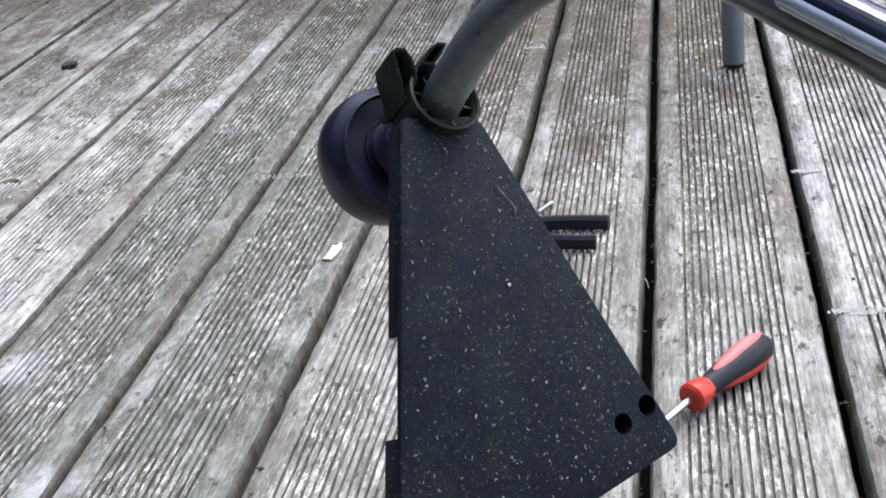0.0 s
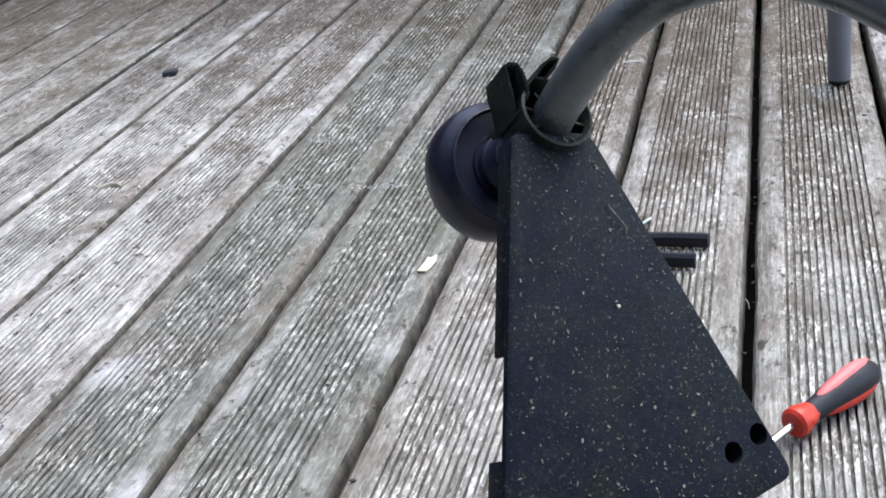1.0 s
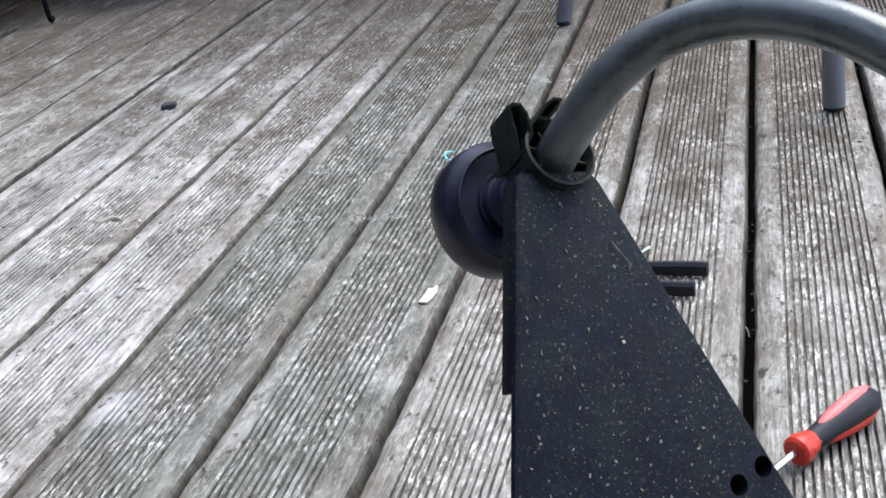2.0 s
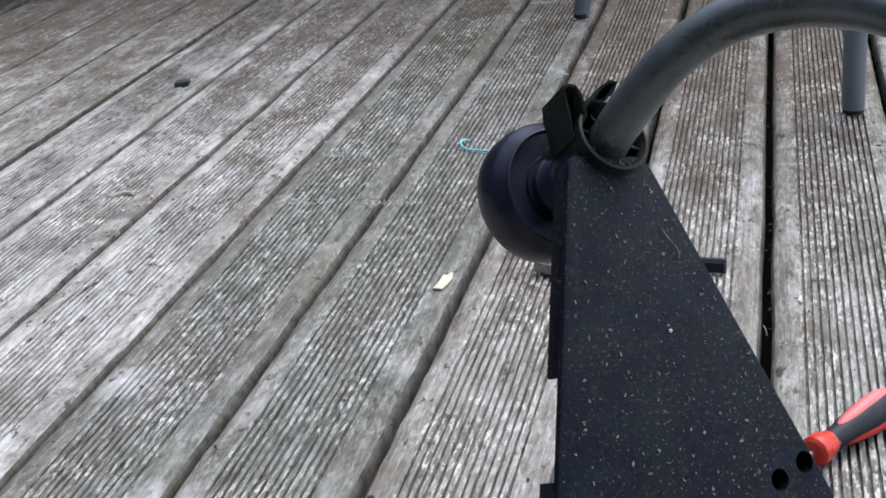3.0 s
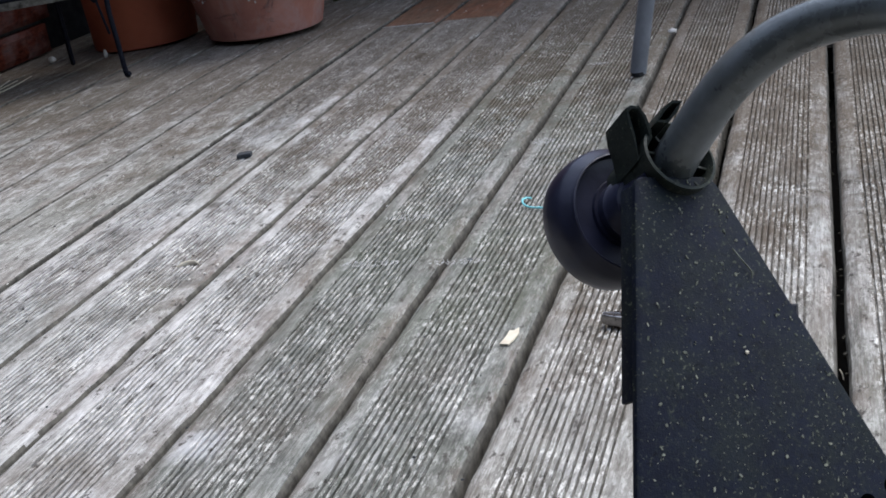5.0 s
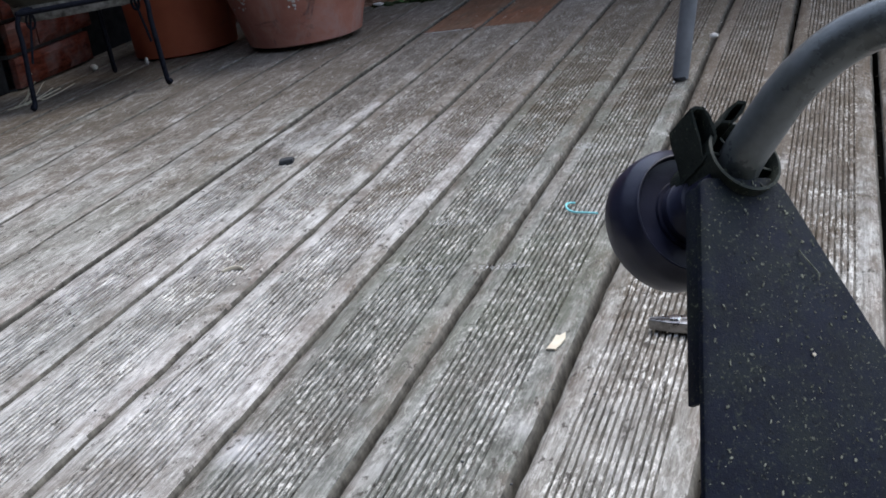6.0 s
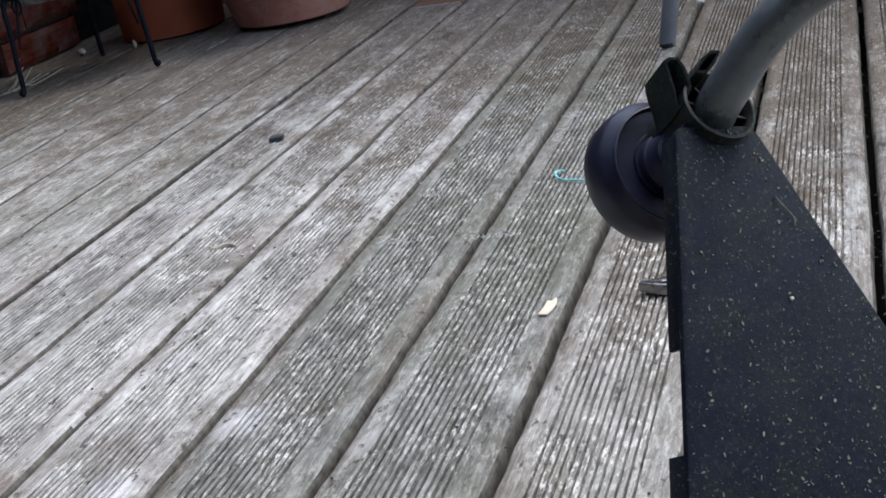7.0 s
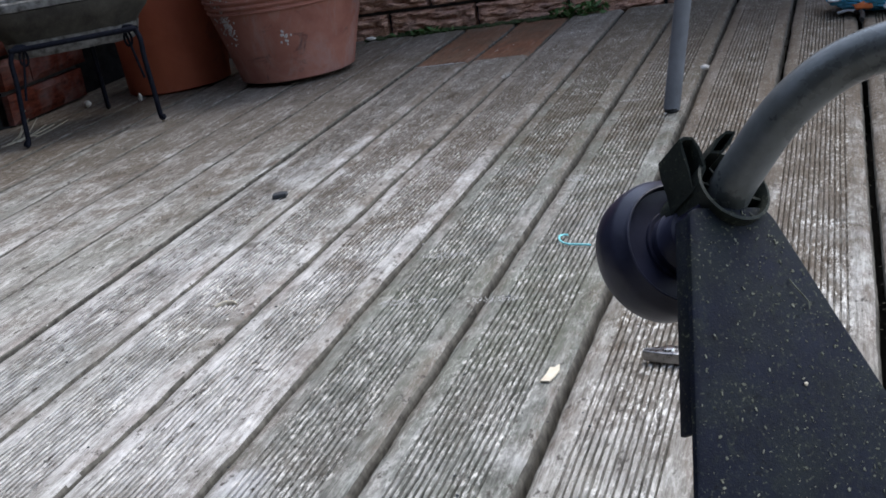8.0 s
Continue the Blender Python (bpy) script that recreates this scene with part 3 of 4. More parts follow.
sp.matrix_world = SPOOL
bm = bmesh.new()
lathe(bm, [(0.0132, 0.0050), (0.0134, 0.0105), (0.0126, 0.0115), (0.0122, 0.018), (0.0120, 0.0195), (0.0105, 0.020), (0.0105, 0.034)], 40)
part("spool_boss", bm, SPOOL_PLASTIC, trimmer).matrix_world = SPOOL

# ---- hand tools ----
def screwdriver(at, turn):
    s = empty("screwdriver", at, "red and black handled screwdriver lying on a deck board", "screwdriver", m=Matrix.Translation(at) @ Matrix.Rotation(turn, 4, "Z") @ Matrix.Scale(0.94, 4))
    lay = Matrix.Rotation(math.pi / 2, 4, "Y")
    bm = bmesh.new()
    lathe(bm, [(0.0025, 0.0), (0.0085, 0.0008), (0.0105, 0.003), (0.0106, 0.0085), (0.0092, 0.0125), (0.0082, 0.019), (0.006, 0.020)], 28, lay)
    part("collar", bm, RED_HANDLE, s, "bright red collar")
    bm = bmesh.new()
    lathe(bm, [(0.004, 0.019), (0.0076, 0.0180), (0.0078, 0.028), (0.0098, 0.042), (0.0116, 0.060), (0.0120, 0.074), (0.0108, 0.086), (0.0070, 0.0915), (0.002, 0.0925)], 32, lay)
    part("grip", bm, GRIP_BLACK, s, "black rubber grip")
    for a, mt in ((1.45, PINK_HANDLE), (3.85, RED_HANDLE), (5.6, PINK_HANDLE)):
        bm = bmesh.new()
        path = [Vector((x, rr * math.cos(a), rr * math.sin(a))) for x, rr in ((0.030, 0.0044), (0.042, 0.0056), (0.060, 0.0070), (0.074, 0.0074), (0.085, 0.0060), (0.0905, 0.0032))]
        sweep(bm, spline(path, 5), lambda t: 0.0064 * math.sin(math.pi * min(1, 0.12 + 0.8 * t)) ** 0.6, 14)
        part("inlay", bm, mt, s, "red plastic inlay")
    for a in (2.95, 5.1, 0.8):
        bm = bmesh.new()
        path = [Vector((x, rr * math.cos(a), rr * math.sin(a))) for x, rr in ((0.008, 0.0062), (0.016, 0.0052), (0.024, 0.0046), (0.030, 0.0042))]
        sweep(bm, spline(path, 4), lambda t: 0.0048 * (1 - 0.75 * t), 12)
        part("collar_tongue", bm, RED_HANDLE, s, "bright red tongue of the collar")
    bm = bmesh.new()
    sweep(bm, [Vector((0.002, 0, 0)), Vector((-0.06, 0, -0.004)), Vector((-0.072, 0, -0.0048))], lambda t: 0.0027 if t < 0.9 else 0.0018, 14)
    part("blade", bm, STEEL, s, "bright steel blade")
    return s


SD_A = math.atan2(0.070, 0.052)
screwdriver((0.0370, -0.2578, 0.0113), SD_A)


def pliers(at, turn):
    p = empty("pliers", at, "steel pliers with black dipped handles lying on the deck", "pliers", m=Matrix.Translation(at) @ Matrix.Rotation(turn, 4, "Z"))
    for s in (1, -1):
        bm = bmesh.new()
        slab(bm, [(-0.080, 0.0005 * s), (-0.080, 0.0035 * s), (-0.060, 0.0085 * s), (-0.040, 0.011 * s), (-0.026, 0.009 * s), (-0.014, 0.004 * s), (-0.014, 0.0005 * s)][::s], 0.0015, 0.0105, 0.0012)
        part("jaw", bm, PLIER_STEEL, p, "worn steel jaw")
        bm = bmesh.new()
        path = spline([(-0.022, 0.004 * s, 0.0070), (-0.005, 0.009 * s, 0.0072), (0.03, 0.0175 * s, 0.0072), (0.06, 0.0195 * s, 0.0072), (0.079 - 0.004 * (s < 0), 0.0190 * s, 0.0072)], 6)
        strap(bm, path, 0.0085, 0.0125, 0.0026)
        part("handle", bm, GRIP_BLACK, p, "black dipped handle")
    bm = bmesh.new()
    lathe(bm, [(0.0058, 0.0012), (0.0058, 0.0110), (0.0052, 0.0122), (0.002, 0.0126)], 28, Matrix.Translation((-0.058, 0, 0)))
    part("pivot", bm, STEEL, p, "bright pivot")
    return p


pliers((-0.106, 0.0190, 0.0), -0.13)

# ---- garden chair legs ----
chair = empty("garden_chair", (0, 0, 0), "grey tubular metal garden chair standing on the deck", "garden chair")
LEGS = [((-0.268, 0.933), (-0.227, 0.948), 0.0115, 1.32), ((0.097, 0.450), (0.099, 0.461), 0.0125, 1.0)]
for (x0, y0), (x1, y1), rad, flat in LEGS:
    bm = bmesh.new()
    d = Vector((x1 - x0, y1 - y0, 0.2))
    path = [Vector((x0, y0, 0.004)) + d * t for t in (0, 0.5, 1, 1.5, 2.0, 2.15)]
    sweep(bm, path, rad if flat == 1 else 0.0095, 24, flat, (0.3, -1, 0))
    leg = part("leg", bm, LEG_PAINT, chair)
    bm = bmesh.new()
    lathe(bm, [(rad * 0.8, 0.0), (rad * 0.92, 0.001), (rad * 0.92, 0.006), (rad * 0.5, 0.007)], 24, Matrix.Translation((x0, y0, 0)))
    part("foot_cap", bm, RUBBER, chair, "black rubber foot cap")
bm = bmesh.new()
sweep(bm, [Vector((-0.180, 0.965, 0.434)), Vector((0.005, 0.715, 0.436)), Vector((0.1013, 0.4737, 0.434))], 0.011, 16)
part("seat_rail", bm, LEG_PAINT, chair)

# ---- plant stand and trough ----
stand = empty("plant_stand", (0, 0, 0), "black wrought iron plant stand with scrolled legs", "plant stand")
TOP = [(-1.340, 1.287), (-1.553, 1.170), (-1.547, 1.440)]
FEET = [(-1.325, 1.279), (-1.553, 1.151), (-1.561, 1.469)]
SZ = 0.188
c = Vector((sum(p[0] for p in TOP) / 3, sum(p[1] for p in TOP) / 3, 0))
for (tx, ty), (fx, fy) in zip(TOP, FEET):
    out = (Vector((fx, fy, 0)) - c).normalized()
    bm = bmesh.new()
    top = Vector((tx, ty, SZ))
    foot = Vector((fx, fy, 0.0102))
    sweep(bm, spline([top + out * -0.028 + Vector((0, 0, 0.004)), top + out * -0.008 + Vector((0, 0, 0.002)), top + out * 0.004 - Vector((0, 0, 0.02)), (top * 2 + foot) / 3, (top + 2 * foot) / 3, foot, foot + out * 0.008], 6), 0.0052, 10)
    part("leg", bm, IRON, stand)
    bm = bmesh.new()
    q = top + out * -0.022
    loop = [q + Vector((0, 0, -0.002)) + (-out) * (0.010 * math.sin(a) + 0.0008 * a) + Vector((0, 0, -0.016 + 0.016 * math.cos(a))) for a in [i * 0.4 for i in range(17)]]
    sweep(bm, loop + [loop[-1] + (foot - loop[-1]) * 0.55], 0.0026, 8)
    part("scroll", bm, IRON, stand)
for i in range(3):
    a, b = Vector((*TOP[i], SZ)), Vector((*TOP[(i + 1) % 3], SZ))
    bm = bmesh.new()
    sweep(bm, [a, (a + b) / 2, b], 0.0055, 10)
    part("rail", bm, IRON, stand)

def trough(at, turn):
    t = empty("trough_planter", at, "weathered cast stone trough planter with dark soil on the stand", "planter", m=Matrix.Translation(at) @ Matrix.Rotation(turn, 4, "Z"))
    def shell(prof, lid, base):
        bm = bmesh.new()
        rings = []
        n = 72
        for k, z in prof:
            ring_ = []
            for i in range(n):
                a = 2 * math.pi * i / n
                sx, sy = abs(math.cos(a)) ** 0.55 * (1 if math.cos(a) > 0 else -1), abs(math.sin(a)) ** 0.55 * (1 if math.sin(a) > 0 else -1)
                j = 1 + 0.02 * noise.noise((sx * 3, sy * 3, z * 30)) + 0.010 * noise.noise((sx * 11, sy * 11, z * 60))
                ring_.append(bm.verts.new((0.175 * k * sx * j, 0.125 * k * sy * j, z + 0.0025 * noise.noise((sx * 8, sy * 8, 3)))))
            rings.append(ring_)
        for a, b in zip(rings, rings[1:]):
            for i in range(n):
                bm.faces.new((a[i], a[(i + 1) % n], b[(i + 1) % n], b[i]))
        if base:
            bm.faces.new(rings[0])
        if lid:
            bm.faces.new(rings[-1])
        return bm

    part("trough_foot", shell([(0.70, -0.031), (0.75, -0.020), (0.775, 0.001), (0.70, 0.001)], True, True), PALE_CONCRETE, t, "paler bare foot")
    part("trough_body", shell([(0.77, 0.0012), (0.80, 0.010), (0.90, 0.028), (0.965, 0.048), (0.985, 0.062), (0.90, 0.064), (0.86, 0.050), (0.80, 0.015)], True, True), CONCRETE, t, "dark stained body")
    part("trough_rim", shell([(0.91, 0.0645), (0.995, 0.0645), (1.015, 0.072), (1.005, 0.080), (0.95, 0.0825), (0.91, 0.077), (0.91, 0.0645)], False, False), PALE_CONCRETE, t, "pale chipped rim")
    bm = bmesh.new()
    rock(bm, (0.30, 0.21, 0.03), 9, 0.3, 3)
    soil = part("soil", bm, SOIL, t, "dark soil")
    soil.location = (0, 0, 0.026)
    return t


trough((-1.518, 1.340, 0.1945), 0.55)

# ---- pots ----
def pot(at, r0, r1, height, material, name, label, bands):
    p = empty(name, at, label, "plant pot")
    prof = [(r0 * 0.9, 0.0), (r0, 0.004)]
    steps = 26
    for i in range(1, steps + 1):
        t = i / steps
        prof.append((r0 + (r1 - r0) * t + 0.004 * math.sin(t * 2.2), 0.004 + height * t))
    prof += [(r1 + 0.012, height + 0.006), (r1 + 0.014, height + 0.045), (r1 + 0.006, height + 0.055), (r1 - 0.012, height + 0.052), (r1 - 0.016, height - 0.03)]
    bm = bmesh.new()
    lathe(bm, prof, 72)
    for v in bm.verts:
        v.co.x += 0.0015 * noise.noise(v.co * 9)
        v.co.y += 0.0015 * noise.noise(v.co * 9 + Vector((5, 0, 0)))
    body = part("pot_body", bm, material, p)
    for z in bands:
        rad = r0 + (r1 - r0) * z / height + 0.0042
        bm = bmesh.new()
        lathe(bm, [(rad - 0.002, z - 0.004), (rad + 0.0022, z - 0.002), (rad + 0.0022, z + 0.002), (rad - 0.002, z + 0.004)], 72, closed=True)
        part("band", bm, material, p)
    bm = bmesh.new()
    lathe(bm, [(r1 - 0.03, height - 0.02), (r1 - 0.02, height + 0.012), (r1 * 0.5, height + 0.028), (0.01, height + 0.03)], 40)
    part("soil", bm, SOIL, p, "dark soil")
    return p


big_pot = pot((-1.168, 1.630, 0.0075), 0.125, 0.200, 0.30, TERRACOTTA, "terracotta_pot", "faded terracotta pot with ringed grooves and lime stains", (0.160, 0.172, 0.184))
for az, zz, sz, nn in ((-2.05, 0.135, 0.014, 70), (-2.12, 0.165, 0.030, 150), (-1.25, 0.105, 0.010, 16)):
    rng = random.Random(int(zz * 1000))
    bm = bmesh.new()
    for i in range(nn):
        a, z = az + rng.gauss(0, sz * 3.2), zz + rng.gauss(0, sz)
        rad = 0.125 + 0.075 * (z - 0.004) / 0.30 + 0.0046
        k = rng.uniform(0.0006, 0.0030)
        q = bmesh.ops.create_icosphere(bm, subdivisions=1, radius=1)
        bmesh.ops.transform(bm, matrix=Matrix.Rotation(a, 4, "Z") @ Matrix.Translation((rad - 0.001, 0, z)) @ Matrix.Diagonal((0.0014, k, k * 1.3, 1)), verts=q["verts"])
    part("lime_bloom", bm, LIME, big_pot, "white lime bloom")["kind"] = "stuff"
for a in (0.5, 2.6, 4.7):
    bm = bmesh.new()
    lathe(bm, [(0.010, -0.0075), (0.013, -0.006), (0.014, 0.001), (0.011, 0.002)], 16, Matrix.Translation((0.085 * math.cos(a), 0.085 * math.sin(a), 0)))
    part("pot_foot", bm, RUBBER, big_pot, "small dark pot foot")
pot((-1.494, 1.685, 0), 0.118, 0.132, 0.38, RED_POT, "red_clay_pot", "tall dark red clay pot in the corner", ())

# ---- small things on the deck ----
def loose(name, bm, material, at, label, category, turn=0.0, smooth=True):
    o = link(name, bm, material, None, "", smooth)
    o.matrix_world = Matrix.Translation(at) @ Matrix.Rotation(turn, 4, "Z")
    return tagged(o, label, category)


bm = bmesh.new()
slab(bm, [(-0.011, -0.007), (0.008, -0.009), (0.012, 0.002), (0.005, 0.009), (-0.008, 0.007)], 0.0, 0.0055, 0.0012)
loose("slate_chip", bm, CHIP_DARK, (-0.790, 0.640, 0.0005), "small dark slate chip lying on the deck", "stone chip", 0.5, False)
bm = bmesh.new()
slab(bm, [(-0.008, -0.014), (0.000, -0.016), (0.004, -0.006), (0.007, 0.006), (0.006, 0.018), (0.002, 0.012), (-0.002, 0.013), (-0.004, 0.0)], 0.0, 0.0016, 0.0004)
loose("wood_splinter", bm, CHIP_PALE, (-0.262, 0.006, 0.0004), "pale fresh wood splinter by a board edge", "splinter", 0.12, False)
bm = bmesh.new()
sweep(bm, spline([(-0.322, 0.366, 0.0025), (-0.328, 0.366, 0.003), (-0.3305, 0.357, 0.004), (-0.326, 0.344, 0.003), (-0.317, 0.336, 0.002), (-0.303, 0.332, 0.002), (-0.290, 0.329, 0.0017)], 6), 0.0013, 8)
for v in bm.verts:
    v.co += Vector((0.004, 0.007, 0))
tagged(link("trimmer_line", bm, CYAN), "curled offcut of turquoise trimmer line", "trimmer line")
bm = bmesh.new()
sweep(bm, spline([(-0.089, 0.070, 0.0015), (-0.083, 0.078, 0.003), (-0.078, 0.090, 0.0015)], 6), 0.0012, 8)
tagged(link("trimmer_line", bm, PALE_LINE), "short pale offcut of turquoise trimmer line by the pliers", "trimmer line")
for at, size, lab in [((-1.128, 1.995, 0.005), (0.028, 0.016, 0.009), "small pale stone at the wall foot"), ((-0.245, 1.218, 0.004), (0.016, 0.012, 0.009), "small white stone on a board edge"),
                      ((-1.652, 1.532, 0.007), (0.017, 0.016, 0.015), "small pale pebble beneath the plant stand"), ((-1.516, 1.532, 0.008), (0.010, 0.010, 0.018), "small pale chip beside the red pot")]:
    bm = bmesh.new()
    rock(bm, size, at[0] * 50, 0.3, 2)
    loose("pebble", bm, STONE_PALE, at, lab, "pebble")
random.seed(11)
for i in range(7):
    x, y = -1.630 + random.uniform(-0.02, 0.03), 1.192 + random.uniform(-0.03, 0.05)
    a = random.uniform(0.3, 1.3)
    ln = random.uniform(0.04, 0.10)
    bm = bmesh.new()
    sweep(bm, spline([(x, y, 0.0012), (x + ln * 0.5 * math.cos(a), y + ln * 0.5 * math.sin(a), 0.004 + 0.01 * random.random()), (x + ln * math.cos(a), y + ln * math.sin(a), 0.003 + 0.055 * random.random())], 4), 0.0011, 6)
    tagged(link("straw", bm, STRAW), "dry grass stalk lying on the deck", "straw", "stalks by the plant stand")


# lichen, scuffs and crumbs on the boards
LICHEN = plain("pale_lichen", (0.33, 0.33, 0.315), (0.48, 0.475, 0.46), 0.95, 0, 200)


def scatter(name, material, at, reach, count, sizes, seed, label, category, flat=0.25, long=0.0):
    """Many tiny low lumps strewn over an oval."""
    rng = random.Random(seed)
    bm = bmesh.new()
    for i in range(count):
        a, d = rng.uniform(0, 6.28), math.sqrt(rng.random())
        s_ = rng.uniform(*sizes)
        q = bmesh.ops.create_icosphere(bm, subdivisions=1, radius=1)
        bmesh.ops.transform(bm, matrix=Matrix.Translation((reach[0] * d * math.cos(a), reach[1] * d * math.sin(a), 0.0002)) @ Matrix.Rotation(rng.uniform(0, 3) if not long else rng.uniform(-0.15, 0.15), 4, "Z") @ Matrix.Diagonal((s_ * rng.uniform(0.6, 1), s_ * (long or rng.uniform(0.7, 1.8)), s_ * flat, 1)), verts=q["verts"])
    o = link(name, bm, material)
    o.location = at
    tagged(o, label, category, kind="stuff")


for n_, (at, reach, count) in enumerate((((-0.975, 0.548, 0.0), (0.024, 0.03), 60),)):
    scatter("lichen_patch", LICHEN, at, reach, count * 2, (0.0004, 0.0010), n_ + 3, "pale lichen spots growing on a board", "lichen")
for n_, (at, reach, count) in enumerate((((-0.456, 0.338, 0.0), (0.026, 0.010), 60), ((-0.4545, 0.197, 0.0), (0.034, 0.008), 60), ((-0.359, 0.192, 0.0), (0.032, 0.008), 50), ((-0.351, 0.612, 0.0), (0.018, 0.014), 60), ((-0.345, 1.038, 0.0), (0.018, 0.008), 40), ((0.146, 0.135, 0.0), (0.014, 0.004), 50), ((0.158, -0.127, 0.0), (0.022, 0.006), 70), ((-0.139, 0.573, 0.0), (0.012, 0.004), 40), ((-0.820, 1.552, 0.0), (0.060, 0.005), 160), ((-0.630, 1.365, 0.0), (0.008, 0.030), 60))):
    scatter("scuff_mark", LICHEN, at, reach, count * 2, (0.0004, 0.0010), n_ + 40, "pale scuffed wood fibres across a board", "scuff", 0.18, 2.6)
scatter("dark_crumb", CHIP_DARK, (-0.35, 0.45, 0.0), (0.75, 0.95), 150, (0.0007, 0.0019), 77, "dark crumbs of dirt strewn over the boards", "dirt", 0.5)
scatter("pale_crumb", STONE_PALE, (-0.75, 1.0, 0.0), (0.75, 0.85), 160, (0.0008, 0.0022), 78, "pale crumbs strewn over the boards", "grit", 0.5)
LITTER = plain("leaf_litter", (0.012, 0.010, 0.007), (0.045, 0.040, 0.025), 0.9, 0, 150)
for joint in (0, 1, -1):
    rng = random.Random(joint + 60)
    bm = bmesh.new()
    for i in range(70):
        y, r_ = rng.uniform(-0.35, 1.5), rng.uniform(0.0008, 0.0022)
        q = bmesh.ops.create_icosphere(bm, subdivisions=1, radius=1)
        bmesh.ops.transform(bm, matrix=Matrix.Translation((PITCH * joint + 0.008 + rng.choice((-1, 1)) * rng.uniform(0.0020, 0.0036), y, -rng.uniform(0.012, 0.022))) @ Matrix.Rotation(rng.uniform(0, 3), 4, "Z") @ Matrix.Diagonal((r_, r_ * rng.uniform(0.8, 2.2), r_ * 0.7, 1)), verts=q["verts"])
    tagged(link("leaf_litter", bm, LITTER), "dark leaf litter caught between two boards", "litter", kind="stuff")
bm = bmesh.new()
sweep(bm, spline([(-0.684, 0.212, 0.0006), (-0.676, 0.219, 0.0009), (-0.666, 0.221, 0.0010), (-0.659, 0.217, 0.0006)], 6), lambda t: 0.0034 * math.sin(math.pi * (0.12 + 0.8 * t)), 8, 0.5)
tagged(link("wood_sliver", bm, CHIP_PALE), "pale curled sliver lifting from a board edge", "sliver")
bm = bmesh.new()
sweep(bm, spline([(0.0085, -0.073, -0.004), (0.0075, -0.072, 0.001), (0.0058, -0.070, 0.003)], 5), 0.0005, 6)
tagged(link("straw", bm, STRAW), "dry stalk poking out of a gap between boards", "straw")


# weeds and moss at the wall foot
def weed(at, spread, count, height, seed):
    rng = random.Random(seed)
    w = empty("weed", at, "small green weed growing at the wall foot", "weed")
    bm = bmesh.new()
    for i in range(count):
        a, d = rng.uniform(0, 6.28), spread * rng.random() ** 0.6
        p = Vector((d * math.cos(a) * 1.6, d * math.sin(a) * 0.5 - 0.01, rng.uniform(0.002, height) * (1 - d / spread * 0.6)))
        s = rng.uniform(0.005, 0.011)
        m = Matrix.Translation(p) @ Euler((rng.uniform(-0.9, 0.9), rng.uniform(-0.9, 0.9), rng.uniform(0, 6.28))).to_matrix().to_4x4()
        pts = [(0, -1, 0), (0.45, -0.35, 0.12), (0.5, 0.3, 0.14), (0, 1, -0.05), (-0.5, 0.3, 0.14), (-0.45, -0.35, 0.12)]
        vs = [bm.verts.new(m @ (Vector(q) * s)) for q in pts]
        mid = bm.verts.new(m @ (Vector((0, 0, 0.0)) * s))
        for k in range(6):
            bm.faces.new((vs[k], vs[(k + 1) % 6], mid))
    o = part("leaves", bm, LEAF, w)
    o["kind"] = "stuff"
    for k in range(5):
        bm = bmesh.new()
        a = rng.uniform(0, 6.28)
        sweep(bm, spline([(0, 0, 0), (spread * 0.5 * math.cos(a), spread * 0.2 * math.sin(a), height * 0.5), (spread * math.cos(a), spread * 0.3 * math.sin(a), height * 0.8)], 4), 0.0008, 6)
        part("stem", bm, LEAF, w)


weed((-0.605, 2.005, 0), 0.045, 130, 0.040, 1)
weed((-0.995, 2.010, 0), 0.050, 60, 0.016, 2)
bm = bmesh.new()
for i in range(90):
    q = bmesh.ops.create_icosphere(bm, subdivisions=1, radius=random.uniform(0.004, 0.011))
    bmesh.ops.transform(bm, matrix=Matrix.Translation((random.uniform(-1.15, -0.62), 2.018 - random.random() ** 2 * 0.03, 0.001)) @ Matrix.Diagonal((1.6, 1, 0.55, 1)), verts=q["verts"])
tagged(link("moss", bm, MOSS), "dark green moss along the foot of the wall", "moss", kind="stuff")


# ---- plastic bag ----
def bag(at, turn):
    b = empty("plastic_bag", at, "crumpled blue and white plastic bag lying on the deck", "plastic bag", m=Matrix.Translation(at) @ Matrix.Rotation(turn, 4, "Z"))
    bm = bmesh.new()
    bmesh.ops.create_icosphere(bm, subdivisions=5, radius=1)
    for v in bm.verts:
        p = v.co.copy()
        k = 1 + 0.10 * noise.noise(p * 2.3) + 0.10 * abs(noise.noise(p * 5.0 + Vector((3, 0, 0)))) + 0.03 * noise.noise(p * 14)
        v.co = Vector((0.15 * p.x * k * (1 + 0.2 * p.x), 0.095 * p.y * k, max(0.001, 0.037 + 0.038 * p.z * k)))
    part("bag_film", bm, BAG_BLUE, b)
    for mt, lab, c0, size in ((BAG_ORANGE, "orange printed patch", (-0.062, -0.085, 0.022), (0.034, 0.008, 0.014)), (BAG_WHITE, "white crumpled end", (-0.106, -0.046, 0.036), (0.034, 0.034, 0.014)), (BAG_WHITE, "pale printed shape", (-0.018, -0.094, 0.018), (0.018, 0.006, 0.016))):
        bm = bmesh.new()
        rock(bm, size, size[0] * 99, 0.5, 3)
        o = part("print", bm, mt, b, lab)
        o.location = c0
    return b


bag((0.070, 1.635, 0), 0.1)

cable = empty("cable_end", (0, 0, 0), "short black cable end with a white tip by the bag", "cable")
bm = bmesh.new()
sweep(bm, spline([(0.012, 1.490, 0.006), (0.014, 1.520, 0.010), (0.010, 1.550, 0.012), (0.002, 1.562, 0.008)], 5), 0.0045, 10)
